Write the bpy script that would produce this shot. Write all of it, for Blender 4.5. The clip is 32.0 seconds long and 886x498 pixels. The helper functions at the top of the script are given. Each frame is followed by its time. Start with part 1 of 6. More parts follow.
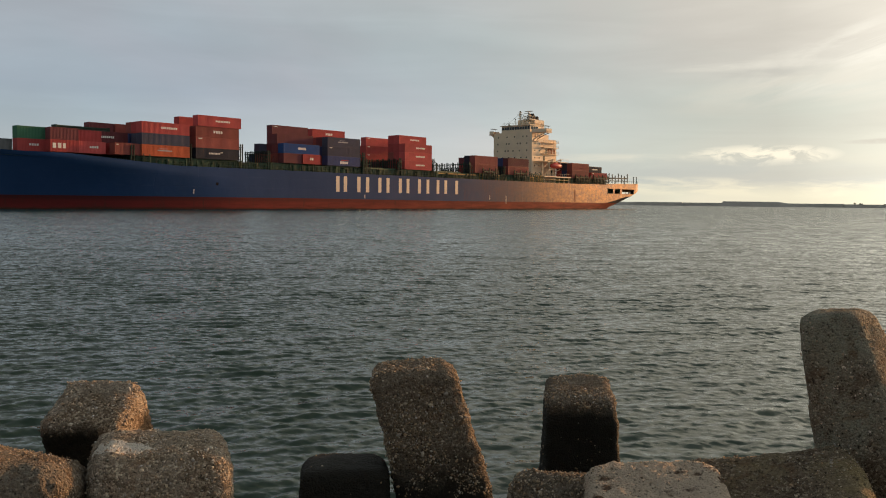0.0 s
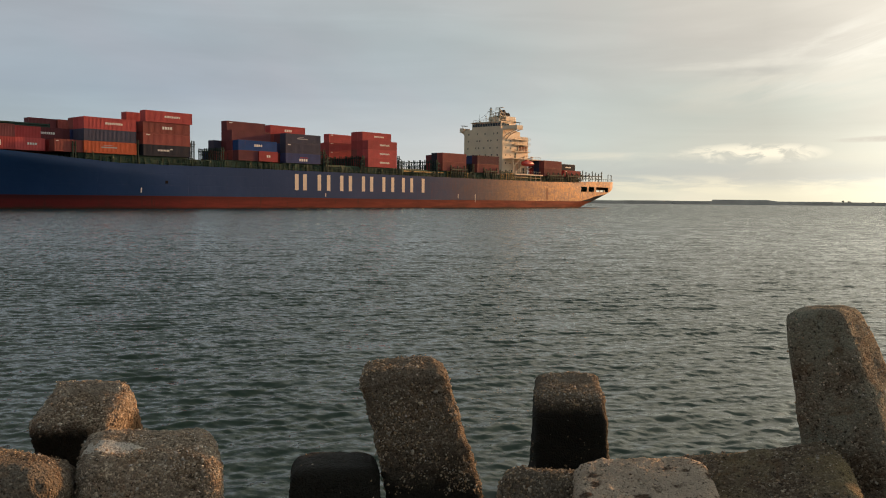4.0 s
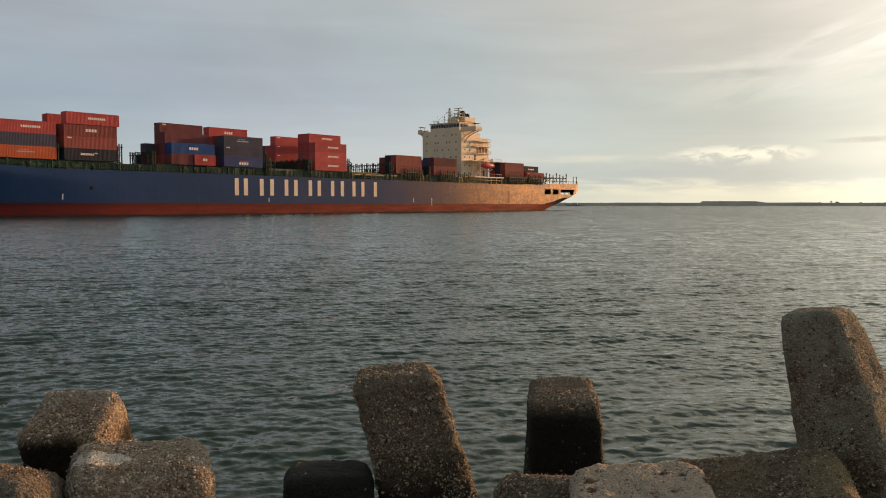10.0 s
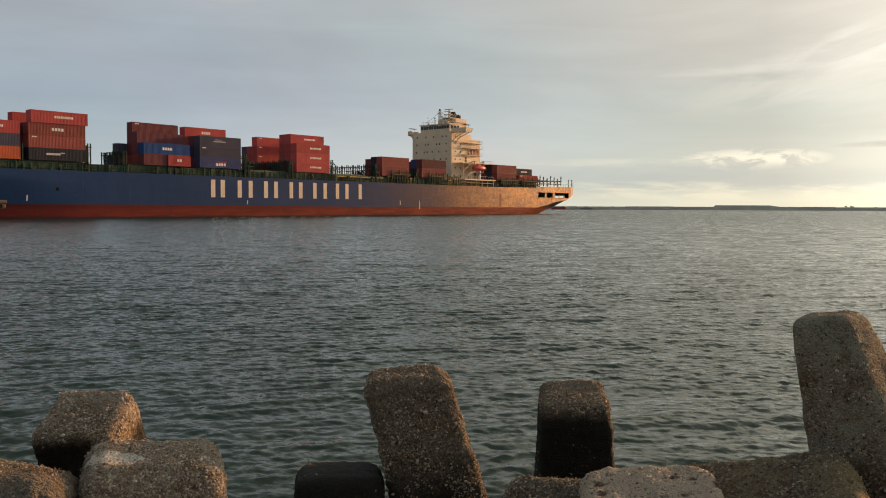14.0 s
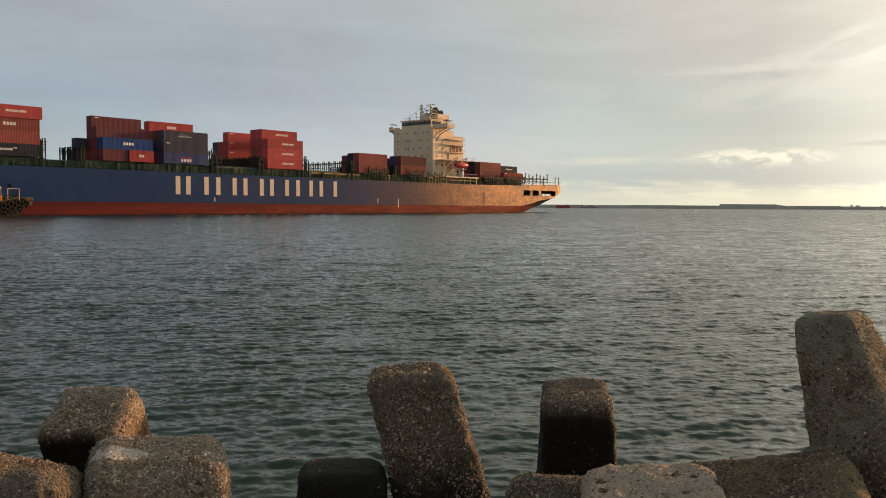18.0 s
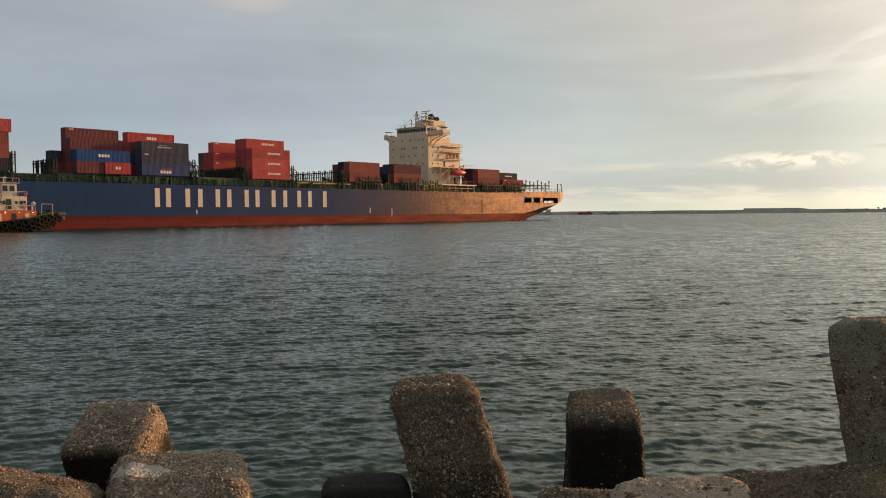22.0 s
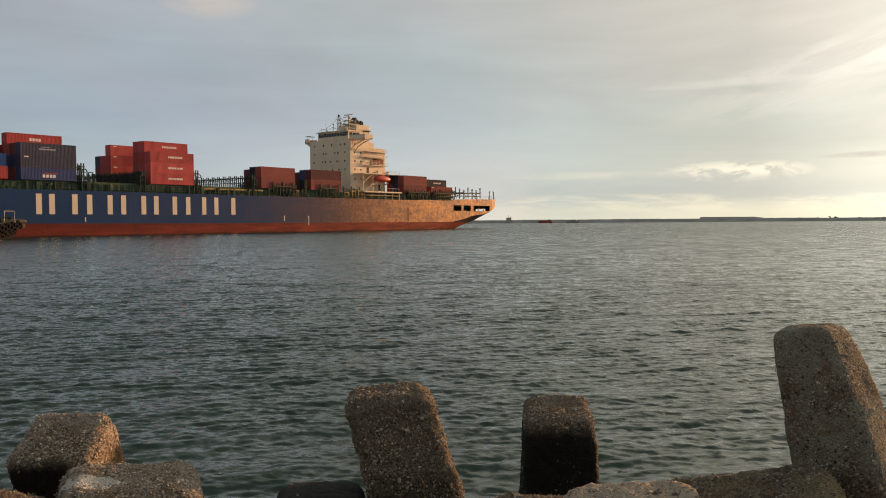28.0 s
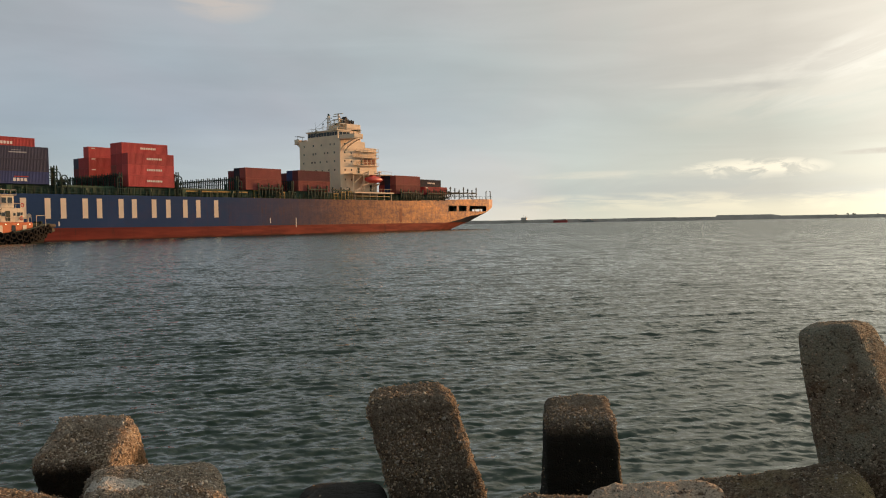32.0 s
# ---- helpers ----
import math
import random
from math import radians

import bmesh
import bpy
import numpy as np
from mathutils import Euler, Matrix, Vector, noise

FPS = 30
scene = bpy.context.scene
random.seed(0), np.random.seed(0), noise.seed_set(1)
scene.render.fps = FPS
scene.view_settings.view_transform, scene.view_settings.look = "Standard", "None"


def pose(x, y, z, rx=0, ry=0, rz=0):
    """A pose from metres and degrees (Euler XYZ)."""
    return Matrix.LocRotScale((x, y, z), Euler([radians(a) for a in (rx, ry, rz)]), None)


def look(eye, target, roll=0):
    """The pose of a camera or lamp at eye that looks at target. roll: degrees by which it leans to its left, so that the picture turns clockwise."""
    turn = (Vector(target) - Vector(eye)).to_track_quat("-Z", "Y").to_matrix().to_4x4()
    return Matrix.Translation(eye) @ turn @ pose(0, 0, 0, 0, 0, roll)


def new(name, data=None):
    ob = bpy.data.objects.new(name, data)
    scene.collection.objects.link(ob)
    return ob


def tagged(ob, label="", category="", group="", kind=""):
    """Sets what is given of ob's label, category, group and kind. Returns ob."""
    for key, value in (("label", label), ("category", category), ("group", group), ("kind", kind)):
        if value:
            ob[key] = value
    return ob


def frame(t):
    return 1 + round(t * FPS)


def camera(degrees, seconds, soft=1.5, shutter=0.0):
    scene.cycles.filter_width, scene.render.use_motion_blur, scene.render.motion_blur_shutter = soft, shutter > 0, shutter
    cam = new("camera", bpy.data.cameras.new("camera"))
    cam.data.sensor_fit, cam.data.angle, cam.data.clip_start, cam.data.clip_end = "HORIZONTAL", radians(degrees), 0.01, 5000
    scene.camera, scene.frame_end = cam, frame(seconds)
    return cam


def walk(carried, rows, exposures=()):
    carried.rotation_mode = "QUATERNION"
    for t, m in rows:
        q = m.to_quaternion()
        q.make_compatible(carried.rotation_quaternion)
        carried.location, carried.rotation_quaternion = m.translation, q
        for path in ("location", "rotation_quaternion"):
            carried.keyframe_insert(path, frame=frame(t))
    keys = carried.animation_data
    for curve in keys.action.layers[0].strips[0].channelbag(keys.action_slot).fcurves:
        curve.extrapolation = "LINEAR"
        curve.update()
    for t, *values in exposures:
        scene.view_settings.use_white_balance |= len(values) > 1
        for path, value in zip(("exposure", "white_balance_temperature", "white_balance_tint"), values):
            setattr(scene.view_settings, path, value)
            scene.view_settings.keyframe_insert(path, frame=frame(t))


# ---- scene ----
# The path: seconds, place, yaw, pitch and roll in degrees.
PATH = (
    (0.0, -0.007, -0.018, 2.511, 18.629, -3.309, 0.634),
    (0.5, -0.005, -0.018, 2.512, 18.530, -3.385, 0.637),
    (1.0, -0.001, -0.019, 2.511, 18.446, -3.433, 0.629),
    (1.5, 0.001, -0.021, 2.511, 18.357, -3.454, 0.616),
    (2.0, 0.004, -0.026, 2.512, 18.266, -3.451, 0.603),
    (2.5, 0.005, -0.030, 2.512, 18.178, -3.431, 0.598),
    (3.0, 0.004, -0.030, 2.511, 18.098, -3.412, 0.584),
    (3.5, 0.006, -0.030, 2.511, 18.047, -3.396, 0.539),
    (5.5, 0.008, -0.037, 2.507, 17.774, -3.352, 0.572),
    (6.0, 0.001, -0.029, 2.510, 17.704, -3.325, 0.587),
    (6.5, -0.001, -0.024, 2.511, 17.593, -3.298, 0.559),
    (7.0, -0.002, -0.021, 2.513, 17.443, -3.272, 0.497),
    (7.5, -0.004, -0.018, 2.515, 17.293, -3.242, 0.403),
    (8.0, -0.005, -0.012, 2.516, 17.162, -3.205, 0.294),
    (8.5, -0.005, -0.006, 2.515, 17.081, -3.167, 0.200),
    (9.0, -0.009, -0.003, 2.516, 17.091, -3.138, 0.123),
    (9.5, -0.014, 0.001, 2.516, 17.188, -3.120, 0.050),
    (10.0, -0.017, 0.004, 2.516, 17.338, -3.101, -0.024),
    (10.5, -0.017, 0.004, 2.516, 17.527, -3.069, -0.085),
    (11.0, -0.014, 0.001, 2.516, 17.723, -3.019, -0.125),
    (11.5, -0.012, -0.003, 2.516, 17.882, -2.965, -0.144),
    (12.0, -0.010, -0.009, 2.516, 17.992, -2.922, -0.125),
    (12.5, -0.006, -0.013, 2.516, 18.078, -2.895, -0.072),
    (13.0, -0.005, -0.013, 2.516, 18.147, -2.879, -0.011),
    (13.5, -0.006, -0.013, 2.516, 18.168, -2.876, 0.075),
    (14.0, -0.008, -0.014, 2.515, 18.157, -2.887, 0.192),
    (14.5, -0.009, -0.013, 2.515, 18.156, -2.912, 0.295),
    (16.5, 0.003, -0.029, 2.513, 18.299, -3.134, 0.354),
    (17.0, 0.002, -0.030, 2.512, 18.343, -3.100, 0.380),
    (17.5, 0.006, -0.031, 2.513, 18.410, -3.061, 0.356),
    (18.0, 0.010, -0.032, 2.514, 18.483, -3.015, 0.325),
    (18.5, 0.013, -0.033, 2.515, 18.554, -2.976, 0.306),
    (19.0, 0.014, -0.034, 2.516, 18.622, -2.936, 0.287),
    (19.5, 0.011, -0.027, 2.517, 18.733, -2.856, 0.257),
    (20.0, 0.004, -0.013, 2.518, 18.932, -2.740, 0.191),
    (20.5, -0.006, -0.000, 2.519, 19.185, -2.626, 0.073),
    (21.0, -0.014, 0.014, 2.517, 19.464, -2.533, -0.107),
    (21.5, -0.018, 0.031, 2.516, 19.758, -2.465, -0.328),
    (22.0, -0.015, 0.044, 2.519, 19.997, -2.409, -0.549),
    (22.5, -0.011, 0.053, 2.523, 20.071, -2.329, -0.700),
    (23.0, -0.009, 0.057, 2.525, 19.922, -2.212, -0.748),
    (23.5, -0.007, 0.056, 2.526, 19.596, -2.084, -0.734),
    (24.0, -0.001, 0.051, 2.526, 19.203, -1.963, -0.700),
    (24.5, 0.006, 0.041, 2.526, 18.778, -1.854, -0.665),
    (25.0, 0.014, 0.030, 2.524, 18.330, -1.763, -0.618),
    (25.5, 0.022, 0.018, 2.523, 17.897, -1.697, -0.545),
    (27.5, 0.038, 0.021, 2.525, 17.286, -1.809, -0.480),
    (28.0, 0.032, 0.027, 2.524, 17.294, -1.874, -0.439),
    (28.5, 0.029, 0.030, 2.524, 17.352, -1.916, -0.398),
    (29.0, 0.025, 0.032, 2.523, 17.438, -1.923, -0.387),
    (29.5, 0.018, 0.032, 2.522, 17.533, -1.906, -0.439),
    (30.0, 0.009, 0.033, 2.520, 17.656, -1.882, -0.527),
    (30.5, 0.003, 0.032, 2.517, 17.805, -1.856, -0.615),
    (31.0, 0.000, 0.030, 2.515, 17.965, -1.828, -0.708),
    (31.5, -0.002, 0.031, 2.515, 18.141, -1.811, -0.828),
    (32.0, -0.006, 0.031, 2.518, 18.331, -1.817, -0.975),
)

cam = camera(56.39, 32.0, soft=1.05)
walk(cam, [(t, pose(x, y, z, 90 + pitch, 0, yaw) @ pose(0, 0, 0, 0, 0, roll)) for t, x, y, z, yaw, pitch, roll in PATH])

# ---- light ----
SKY_YAW = 17.1
SUN_AZ, SUN_EL = 56.0, 8.0          # degrees from +x towards +y, and above the horizon
scene.view_settings.exposure = 0.0
sun_way = Vector((math.cos(radians(SUN_AZ)) * math.cos(radians(SUN_EL)), math.sin(radians(SUN_AZ)) * math.cos(radians(SUN_EL)), math.sin(radians(SUN_EL))))
lamp = bpy.data.lights.new("sun", "SUN")
lamp.energy, lamp.angle, lamp.color = 4.3, radians(1.5), (1.0, 0.50, 0.20)
sun = new("sun", lamp)
sun.matrix_world = look((0, 0, 60), Vector((0, 0, 60)) - sun_way)


class Nodes:
    """A small writer of node trees."""

    def __init__(self, tree):
        self.tree = tree
        tree.nodes.clear()

    def add(self, kind, **sets):
        n = self.tree.nodes.new(kind)
        for key, value in sets.items():
            if key in n.inputs:
                self.put(n.inputs[key], value)
            elif key == "op":
                n.operation = value
            elif key == "blend":
                n.blend_type = value
        return n

    def put(self, socket, value):
        if isinstance(value, bpy.types.NodeSocket):
            self.tree.links.new(value, socket)
        else:
            socket.default_value = value

    def math(self, op, a, b=0.0, clamp=False):
        n = self.tree.nodes.new("ShaderNodeMath")
        n.operation, n.use_clamp = op, clamp
        self.put(n.inputs[0], a)
        self.put(n.inputs[1], b)
        n.inputs[2].default_value = 0.5
        return n.outputs[0]

    def ramp(self, fac, *stops):
        n = self.tree.nodes.new("ShaderNodeValToRGB")
        els = n.color_ramp.elements
        while len(els) < len(stops):
            els.new(0.5)
        for el, (at, col) in zip(els, stops):
            el.position = at
            el.color = (*col, 1) if isinstance(col, tuple) else (col, col, col, 1)
        self.put(n.inputs[0], fac)
        return n.outputs[0]

    def mix(self, fac, a, b, blend="MIX"):
        n = self.tree.nodes.new("ShaderNodeMix")
        n.data_type, n.blend_type = "RGBA", blend
        self.put(n.inputs[0], fac)
        for sock, v in ((n.inputs[6], a), (n.inputs[7], b)):
            self.put(sock, (*v, 1) if isinstance(v, tuple) and len(v) == 3 else v)
        return n.outputs[2]

    def noise(self, vec, scale, detail=4, rough=0.55, distort=0.0):
        n = self.add("ShaderNodeTexNoise", Vector=vec, Scale=scale, Detail=detail, Roughness=rough, Distortion=distort)
        return n.outputs[0]

    def scaled(self, vec, x, y, z):
        n = self.tree.nodes.new("ShaderNodeMapping")
        self.put(n.inputs[0], vec)
        n.inputs[3].default_value = (x, y, z)
        return n.outputs[0]


def sky():
    """Thin evening cloud over a clear sky, warm and bright towards the low sun."""
    world = bpy.data.worlds.new("world")
    scene.world, world.use_nodes = world, True
    n = Nodes(world.node_tree)
    way = n.add("ShaderNodeTexCoord").outputs["Generated"]
    air = n.add("ShaderNodeTexSky")
    air.sky_type, air.sun_disc = "NISHITA", False
    air.sun_elevation, air.sun_rotation = radians(SUN_EL), radians(90 - SUN_AZ)
    air.air_density, air.dust_density = 1.0, 2.0
    xyz = n.add("ShaderNodeSeparateXYZ", Vector=way)
    up = xyz.outputs[2]
    dot = n.add("ShaderNodeVectorMath", op="DOT_PRODUCT")
    n.put(dot.inputs[0], way)
    dot.inputs[1].default_value = sun_way
    near = n.ramp(dot.outputs["Value"], (0.36, 0.0), (0.62, 0.30), (0.82, 0.80), (1.0, 1.0))
    cold = n.ramp(up, (0.0, (0.64, 0.675, 0.645)), (0.04, (0.55, 0.62, 0.645)), (0.12, (0.42, 0.49, 0.565)), (0.24, (0.44, 0.478, 0.515)), (0.42, (0.315, 0.35, 0.36)), (1.0, (0.26, 0.29, 0.30)))
    warm = n.ramp(up, (0.0, (0.82, 0.76, 0.56)), (0.014, (0.78, 0.73, 0.55)), (0.027, (0.56, 0.56, 0.50)), (0.05, (0.60, 0.585, 0.49)), (0.085, (0.58, 0.57, 0.49)), (0.17, (0.55, 0.535, 0.455)), (0.25, (0.56, 0.54, 0.45)), (0.33, (1.00, 0.92, 0.73)), (0.50, (1.15, 1.04, 0.84)), (0.70, (0.66, 0.63, 0.55)), (1.0, (0.36, 0.38, 0.40)))
    veil = n.mix(near, cold, warm)
    # long flat streaks of cloud over softer banks
    flat = n.scaled(way, 1.6, 1.6, 13.0)
    streak = n.noise(flat, 1.9, 6, 0.58, 0.8)
    lit = n.mix(near, n.ramp(streak, (0.36, 0.97), (0.52, 1.0), (0.64, 1.03)), n.ramp(streak, (0.36, 0.96), (0.52, 1.0), (0.64, 1.04)))
    bank = n.noise(n.scaled(way, 1.0, 1.0, 3.2), 2.6, 4, 0.5, 0.4)
    soft = n.ramp(bank, (0.36, 0.93), (0.62, 1.06))
    veil = n.mix(1.0, n.mix(1.0, veil, lit, "MULTIPLY"), soft, "MULTIPLY")
    # patches of faint lilac and green in the grey
    hue = n.noise(n.scaled(way, 1.0, 1.0, 2.2), 3.1, 3, 0.5, 0.6)
    veil = n.mix(1.0, veil, n.ramp(hue, (0.36, (0.965, 1.01, 1.01)), (0.64, (1.035, 0.99, 0.995))), "MULTIPLY")
    # single clouds, by their bearing and height off the harbour mouth
    bearing = radians(SKY_YAW)
    fore, side = n.add("ShaderNodeVectorMath", op="DOT_PRODUCT"), n.add("ShaderNodeVectorMath", op="DOT_PRODUCT")
    for node, v in ((fore, (-math.sin(bearing), math.cos(bearing), 0)), (side, (math.cos(bearing), math.sin(bearing), 0))):
        n.put(node.inputs[0], way)
        node.inputs[1].default_value = v
    ahead = n.math("MAXIMUM", fore.outputs["Value"], 0.04)
    ax, el = n.math("DIVIDE", side.outputs["Value"], ahead), n.math("DIVIDE", up, ahead)

    def cloud(a, e, wide, tall, rise, scale, low, high, stretch=6.0):
        """A torn patch of cloud about one bearing and height, its length rising to one side."""
        da, de = n.math("SUBTRACT", ax, a), n.math("SUBTRACT", el, e)
        de = n.math("SUBTRACT", de, n.math("MULTIPLY", da, rise))
        vec = n.add("ShaderNodeCombineXYZ")
        n.put(vec.inputs[0], da)
        n.put(vec.inputs[1], n.math("MULTIPLY", de, stretch))
        vec.inputs[2].default_value = a * 7 + e * 31
        grain = n.ramp(n.noise(vec.outputs[0], scale, 6, 0.6, 0.6), (low, 0.0), (high, 1.0))
        q1, q2 = n.math("DIVIDE", da, wide), n.math("DIVIDE", de, tall)
        d = n.math("ADD", n.math("MULTIPLY", q1, q1), n.math("MULTIPLY", q2, q2))
        return n.math("MULTIPLY", grain, n.ramp(d, (0.0, 1.0), (0.35, 0.72), (1.0, 0.0)))

    for a, e, wide, tall, rise, scale, low, high, colour, much, *more in (
            (0.52, 0.200, 0.26, 0.045, 0.30, 7.0, 0.42, 0.60, (0.70, 0.67, 0.59), 0.85),
            (0.46, 0.150, 0.24, 0.030, 0.16, 7.0, 0.42, 0.62, (0.61, 0.585, 0.51), 0.75),
            (0.345, 0.1655, 0.12, 0.0065, 0.07, 12.0, 0.30, 0.55, (0.68, 0.655, 0.58), 0.75),
            (0.36, 0.1570, 0.08, 0.0070, 0.05, 12.0, 0.30, 0.60, (0.48, 0.47, 0.43), 0.65),
            (0.352, 0.0590, 0.100, 0.0140, 0.03, 26.0, 0.42, 0.54, (0.92, 0.86, 0.70), 1.0, 2.6),
            (0.20, 0.0540, 0.15, 0.0060, 0.0, 12.0, 0.38, 0.58, (0.74, 0.71, 0.60), 0.6),
            (0.28, 0.0430, 0.22, 0.0130, 0.02, 9.0, 0.30, 0.60, (0.47, 0.50, 0.48), 0.60),
            (0.53, 0.0790, 0.09, 0.0045, 0.05, 14.0, 0.28, 0.55, (0.44, 0.42, 0.38), 0.9),
            (0.35, 0.0210, 0.45, 0.0130, 0.0, 14.0, 0.42, 0.60, (0.92, 0.85, 0.64), 0.55),
            (-0.285, 0.2750, 0.07, 0.0320, -0.10, 10.0, 0.28, 0.60, (0.66, 0.585, 0.53), 0.85)):
        veil = n.mix(n.math("MULTIPLY", cloud(a, e, wide, tall, rise, scale, low, high, *more), much), veil, colour)
    # brighter round the sun, dimmer on the far side of the sky
    glare = n.ramp(n.math("MULTIPLY_ADD", dot.outputs["Value"], 0.5), (0.0, 0.25), (0.35, 0.27), (0.60, 0.31), (0.84, 0.36), (0.93, 0.40), (0.975, 0.62), (1.0, 1.0))
    veil = n.mix(1.0, veil, n.mix(1.0, glare, (2.91, 2.91, 2.91), "MULTIPLY"), "MULTIPLY")
    total = n.mix(0.93, n.mix(1.0, air.outputs[0], (0.10, 0.10, 0.10), "MULTIPLY"), veil)
    back = n.add("ShaderNodeBackground", Color=total, Strength=1.0)
    n.tree.links.new(back.outputs[0], n.add("ShaderNodeOutputWorld").inputs[0])


sky()

# ---- materials ----
def material(name, base, rough=0.6, metal=0.0, spread=0.25, scale=1.0, fine=20.0, bump=0.0, stain=None, stain_at=0.6, streaks=False, vary=0.0, island=0.0, spec=0.5, coat=0.0):
    """A painted, worn or raw surface: colour varied at two scales, stains with a shape of their own, fine relief."""
    m = bpy.data.materials.new(name)
    m.use_nodes = True
    n = Nodes(m.node_tree)
    at = n.add("ShaderNodeTexCoord").outputs["Object"]
    broad = n.noise(at, scale, 5, 0.6)
    grain = n.noise(at, fine, 4, 0.65)
    dark = tuple(c * (1 - spread) for c in base)
    light = tuple(min(1, c * (1 + spread)) for c in base)
    col = n.mix(n.ramp(broad, (0.3, 0.0), (0.7, 1.0)), dark, light)
    col = n.mix(n.math("MULTIPLY", n.ramp(grain, (0.35, 0.0), (0.7, 1.0)), spread), col, dark)
    if stain:
        where = n.scaled(at, 1.0, 1.0, 0.14) if streaks else at
        blot = n.noise(where, scale * 2.3, 7, 0.68, 0.3)
        col = n.mix(n.ramp(blot, (stain_at, 0.0), (stain_at + 0.10, 0.85)), col, stain)
    if vary:
        rnd = n.add("ShaderNodeObjectInfo").outputs["Random"]
        col = n.mix(1.0, col, n.ramp(rnd, (0.0, 1 - vary), (1.0, 1 + vary)), "MULTIPLY")
    if island:
        rnd = n.add("ShaderNodeNewGeometry").outputs["Random Per Island"]
        col = n.mix(1.0, col, n.ramp(rnd, (0.0, 1 - island), (1.0, 1 + island)), "MULTIPLY")
    bsdf = n.add("ShaderNodeBsdfPrincipled", Roughness=n.ramp(broad, (0.25, max(0.02, rough - 0.1)), (0.75, min(1.0, rough + 0.1))), Metallic=metal)
    n.put(bsdf.inputs["Base Color"], col)
    bsdf.inputs["Specular IOR Level"].default_value = spec
    bsdf.inputs["Coat Weight"].default_value = coat
    if bump:
        b = n.add("ShaderNodeBump", Strength=0.8, Distance=bump, Height=grain)
        n.tree.links.new(b.outputs[0], bsdf.inputs["Normal"])
    n.tree.links.new(bsdf.outputs[0], n.add("ShaderNodeOutputMaterial").inputs[0])
    return m


RUST = (0.16, 0.06, 0.025)


def hull_paint():
    """Navy paint, fresh forward, chalked, scuffed and rusted aft with the sun's gold painted in, and plate seams."""
    m = bpy.data.materials.new("navy_hull_paint_with_sun_gold")
    m.use_nodes = True
    n = Nodes(m.node_tree)
    at = n.add("ShaderNodeTexCoord").outputs["Object"]
    xyz = n.add("ShaderNodeSeparateXYZ", Vector=at)
    x, z = xyz.outputs[0], xyz.outputs[2]
    broad = n.noise(at, 0.07, 5, 0.6)
    blot = n.noise(n.scaled(at, 0.5, 1.0, 0.8), 0.30, 7, 0.66, 0.4)
    runs = n.noise(n.scaled(at, 1.0, 1.0, 0.10), 1.1, 6, 0.7, 0.2)
    fine = n.noise(at, 2.2, 5, 0.7)
    base = n.mix(n.ramp(broad, (0.3, 0.0), (0.7, 1.0)), (0.016, 0.048, 0.125), (0.024, 0.060, 0.155))
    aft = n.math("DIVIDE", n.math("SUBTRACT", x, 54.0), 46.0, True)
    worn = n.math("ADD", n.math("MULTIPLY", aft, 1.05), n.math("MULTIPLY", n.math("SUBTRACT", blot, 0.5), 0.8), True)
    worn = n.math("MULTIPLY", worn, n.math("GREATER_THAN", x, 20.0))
    # rust tones that turn gold far aft: low sunlight put into the base colour
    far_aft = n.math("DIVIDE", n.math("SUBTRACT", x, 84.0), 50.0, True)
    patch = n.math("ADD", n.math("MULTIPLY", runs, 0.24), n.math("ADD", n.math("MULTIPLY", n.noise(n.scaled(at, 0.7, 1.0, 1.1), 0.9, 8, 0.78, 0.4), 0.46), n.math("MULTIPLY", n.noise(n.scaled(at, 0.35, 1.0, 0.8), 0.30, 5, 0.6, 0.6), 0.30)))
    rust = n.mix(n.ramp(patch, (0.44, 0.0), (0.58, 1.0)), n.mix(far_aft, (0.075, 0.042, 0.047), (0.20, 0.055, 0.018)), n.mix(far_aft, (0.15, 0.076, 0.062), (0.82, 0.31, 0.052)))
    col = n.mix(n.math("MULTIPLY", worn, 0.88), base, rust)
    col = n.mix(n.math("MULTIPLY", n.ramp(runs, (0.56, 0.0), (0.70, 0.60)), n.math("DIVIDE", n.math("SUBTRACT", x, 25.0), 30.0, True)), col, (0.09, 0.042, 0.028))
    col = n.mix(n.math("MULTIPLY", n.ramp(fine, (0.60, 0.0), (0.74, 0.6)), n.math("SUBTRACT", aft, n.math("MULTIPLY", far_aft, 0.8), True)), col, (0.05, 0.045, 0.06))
    b = n.add("ShaderNodeBsdfPrincipled", Roughness=n.math("ADD", n.math("SUBTRACT", 0.64, n.math("MULTIPLY", aft, 0.18)), n.math("MULTIPLY", n.math("SUBTRACT", patch, 0.5), 0.5)))
    n.put(b.inputs["Base Color"], col)
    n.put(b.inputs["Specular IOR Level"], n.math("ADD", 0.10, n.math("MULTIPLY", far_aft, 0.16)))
    # faint dents between frames and plate seams
    dent = n.noise(n.scaled(at, 0.45, 1.0, 0.35), 1.0, 3, 0.5)
    seam = n.math("LESS_THAN", n.math("FRACT", n.math("DIVIDE", x, 11.0)), 0.012)
    seam2 = n.math("LESS_THAN", n.math("FRACT", n.math("DIVIDE", z, 2.7)), 0.03)
    h = n.math("SUBTRACT", n.math("MULTIPLY", dent, 0.10), n.math("MULTIPLY", n.math("MAXIMUM", seam, seam2), 0.02))
    bump = n.add("ShaderNodeBump", Strength=0.6, Distance=1.0, Height=h)
    n.tree.links.new(bump.outputs[0], b.inputs["Normal"])
    n.tree.links.new(b.outputs[0], n.add("ShaderNodeOutputMaterial").inputs[0])
    return m


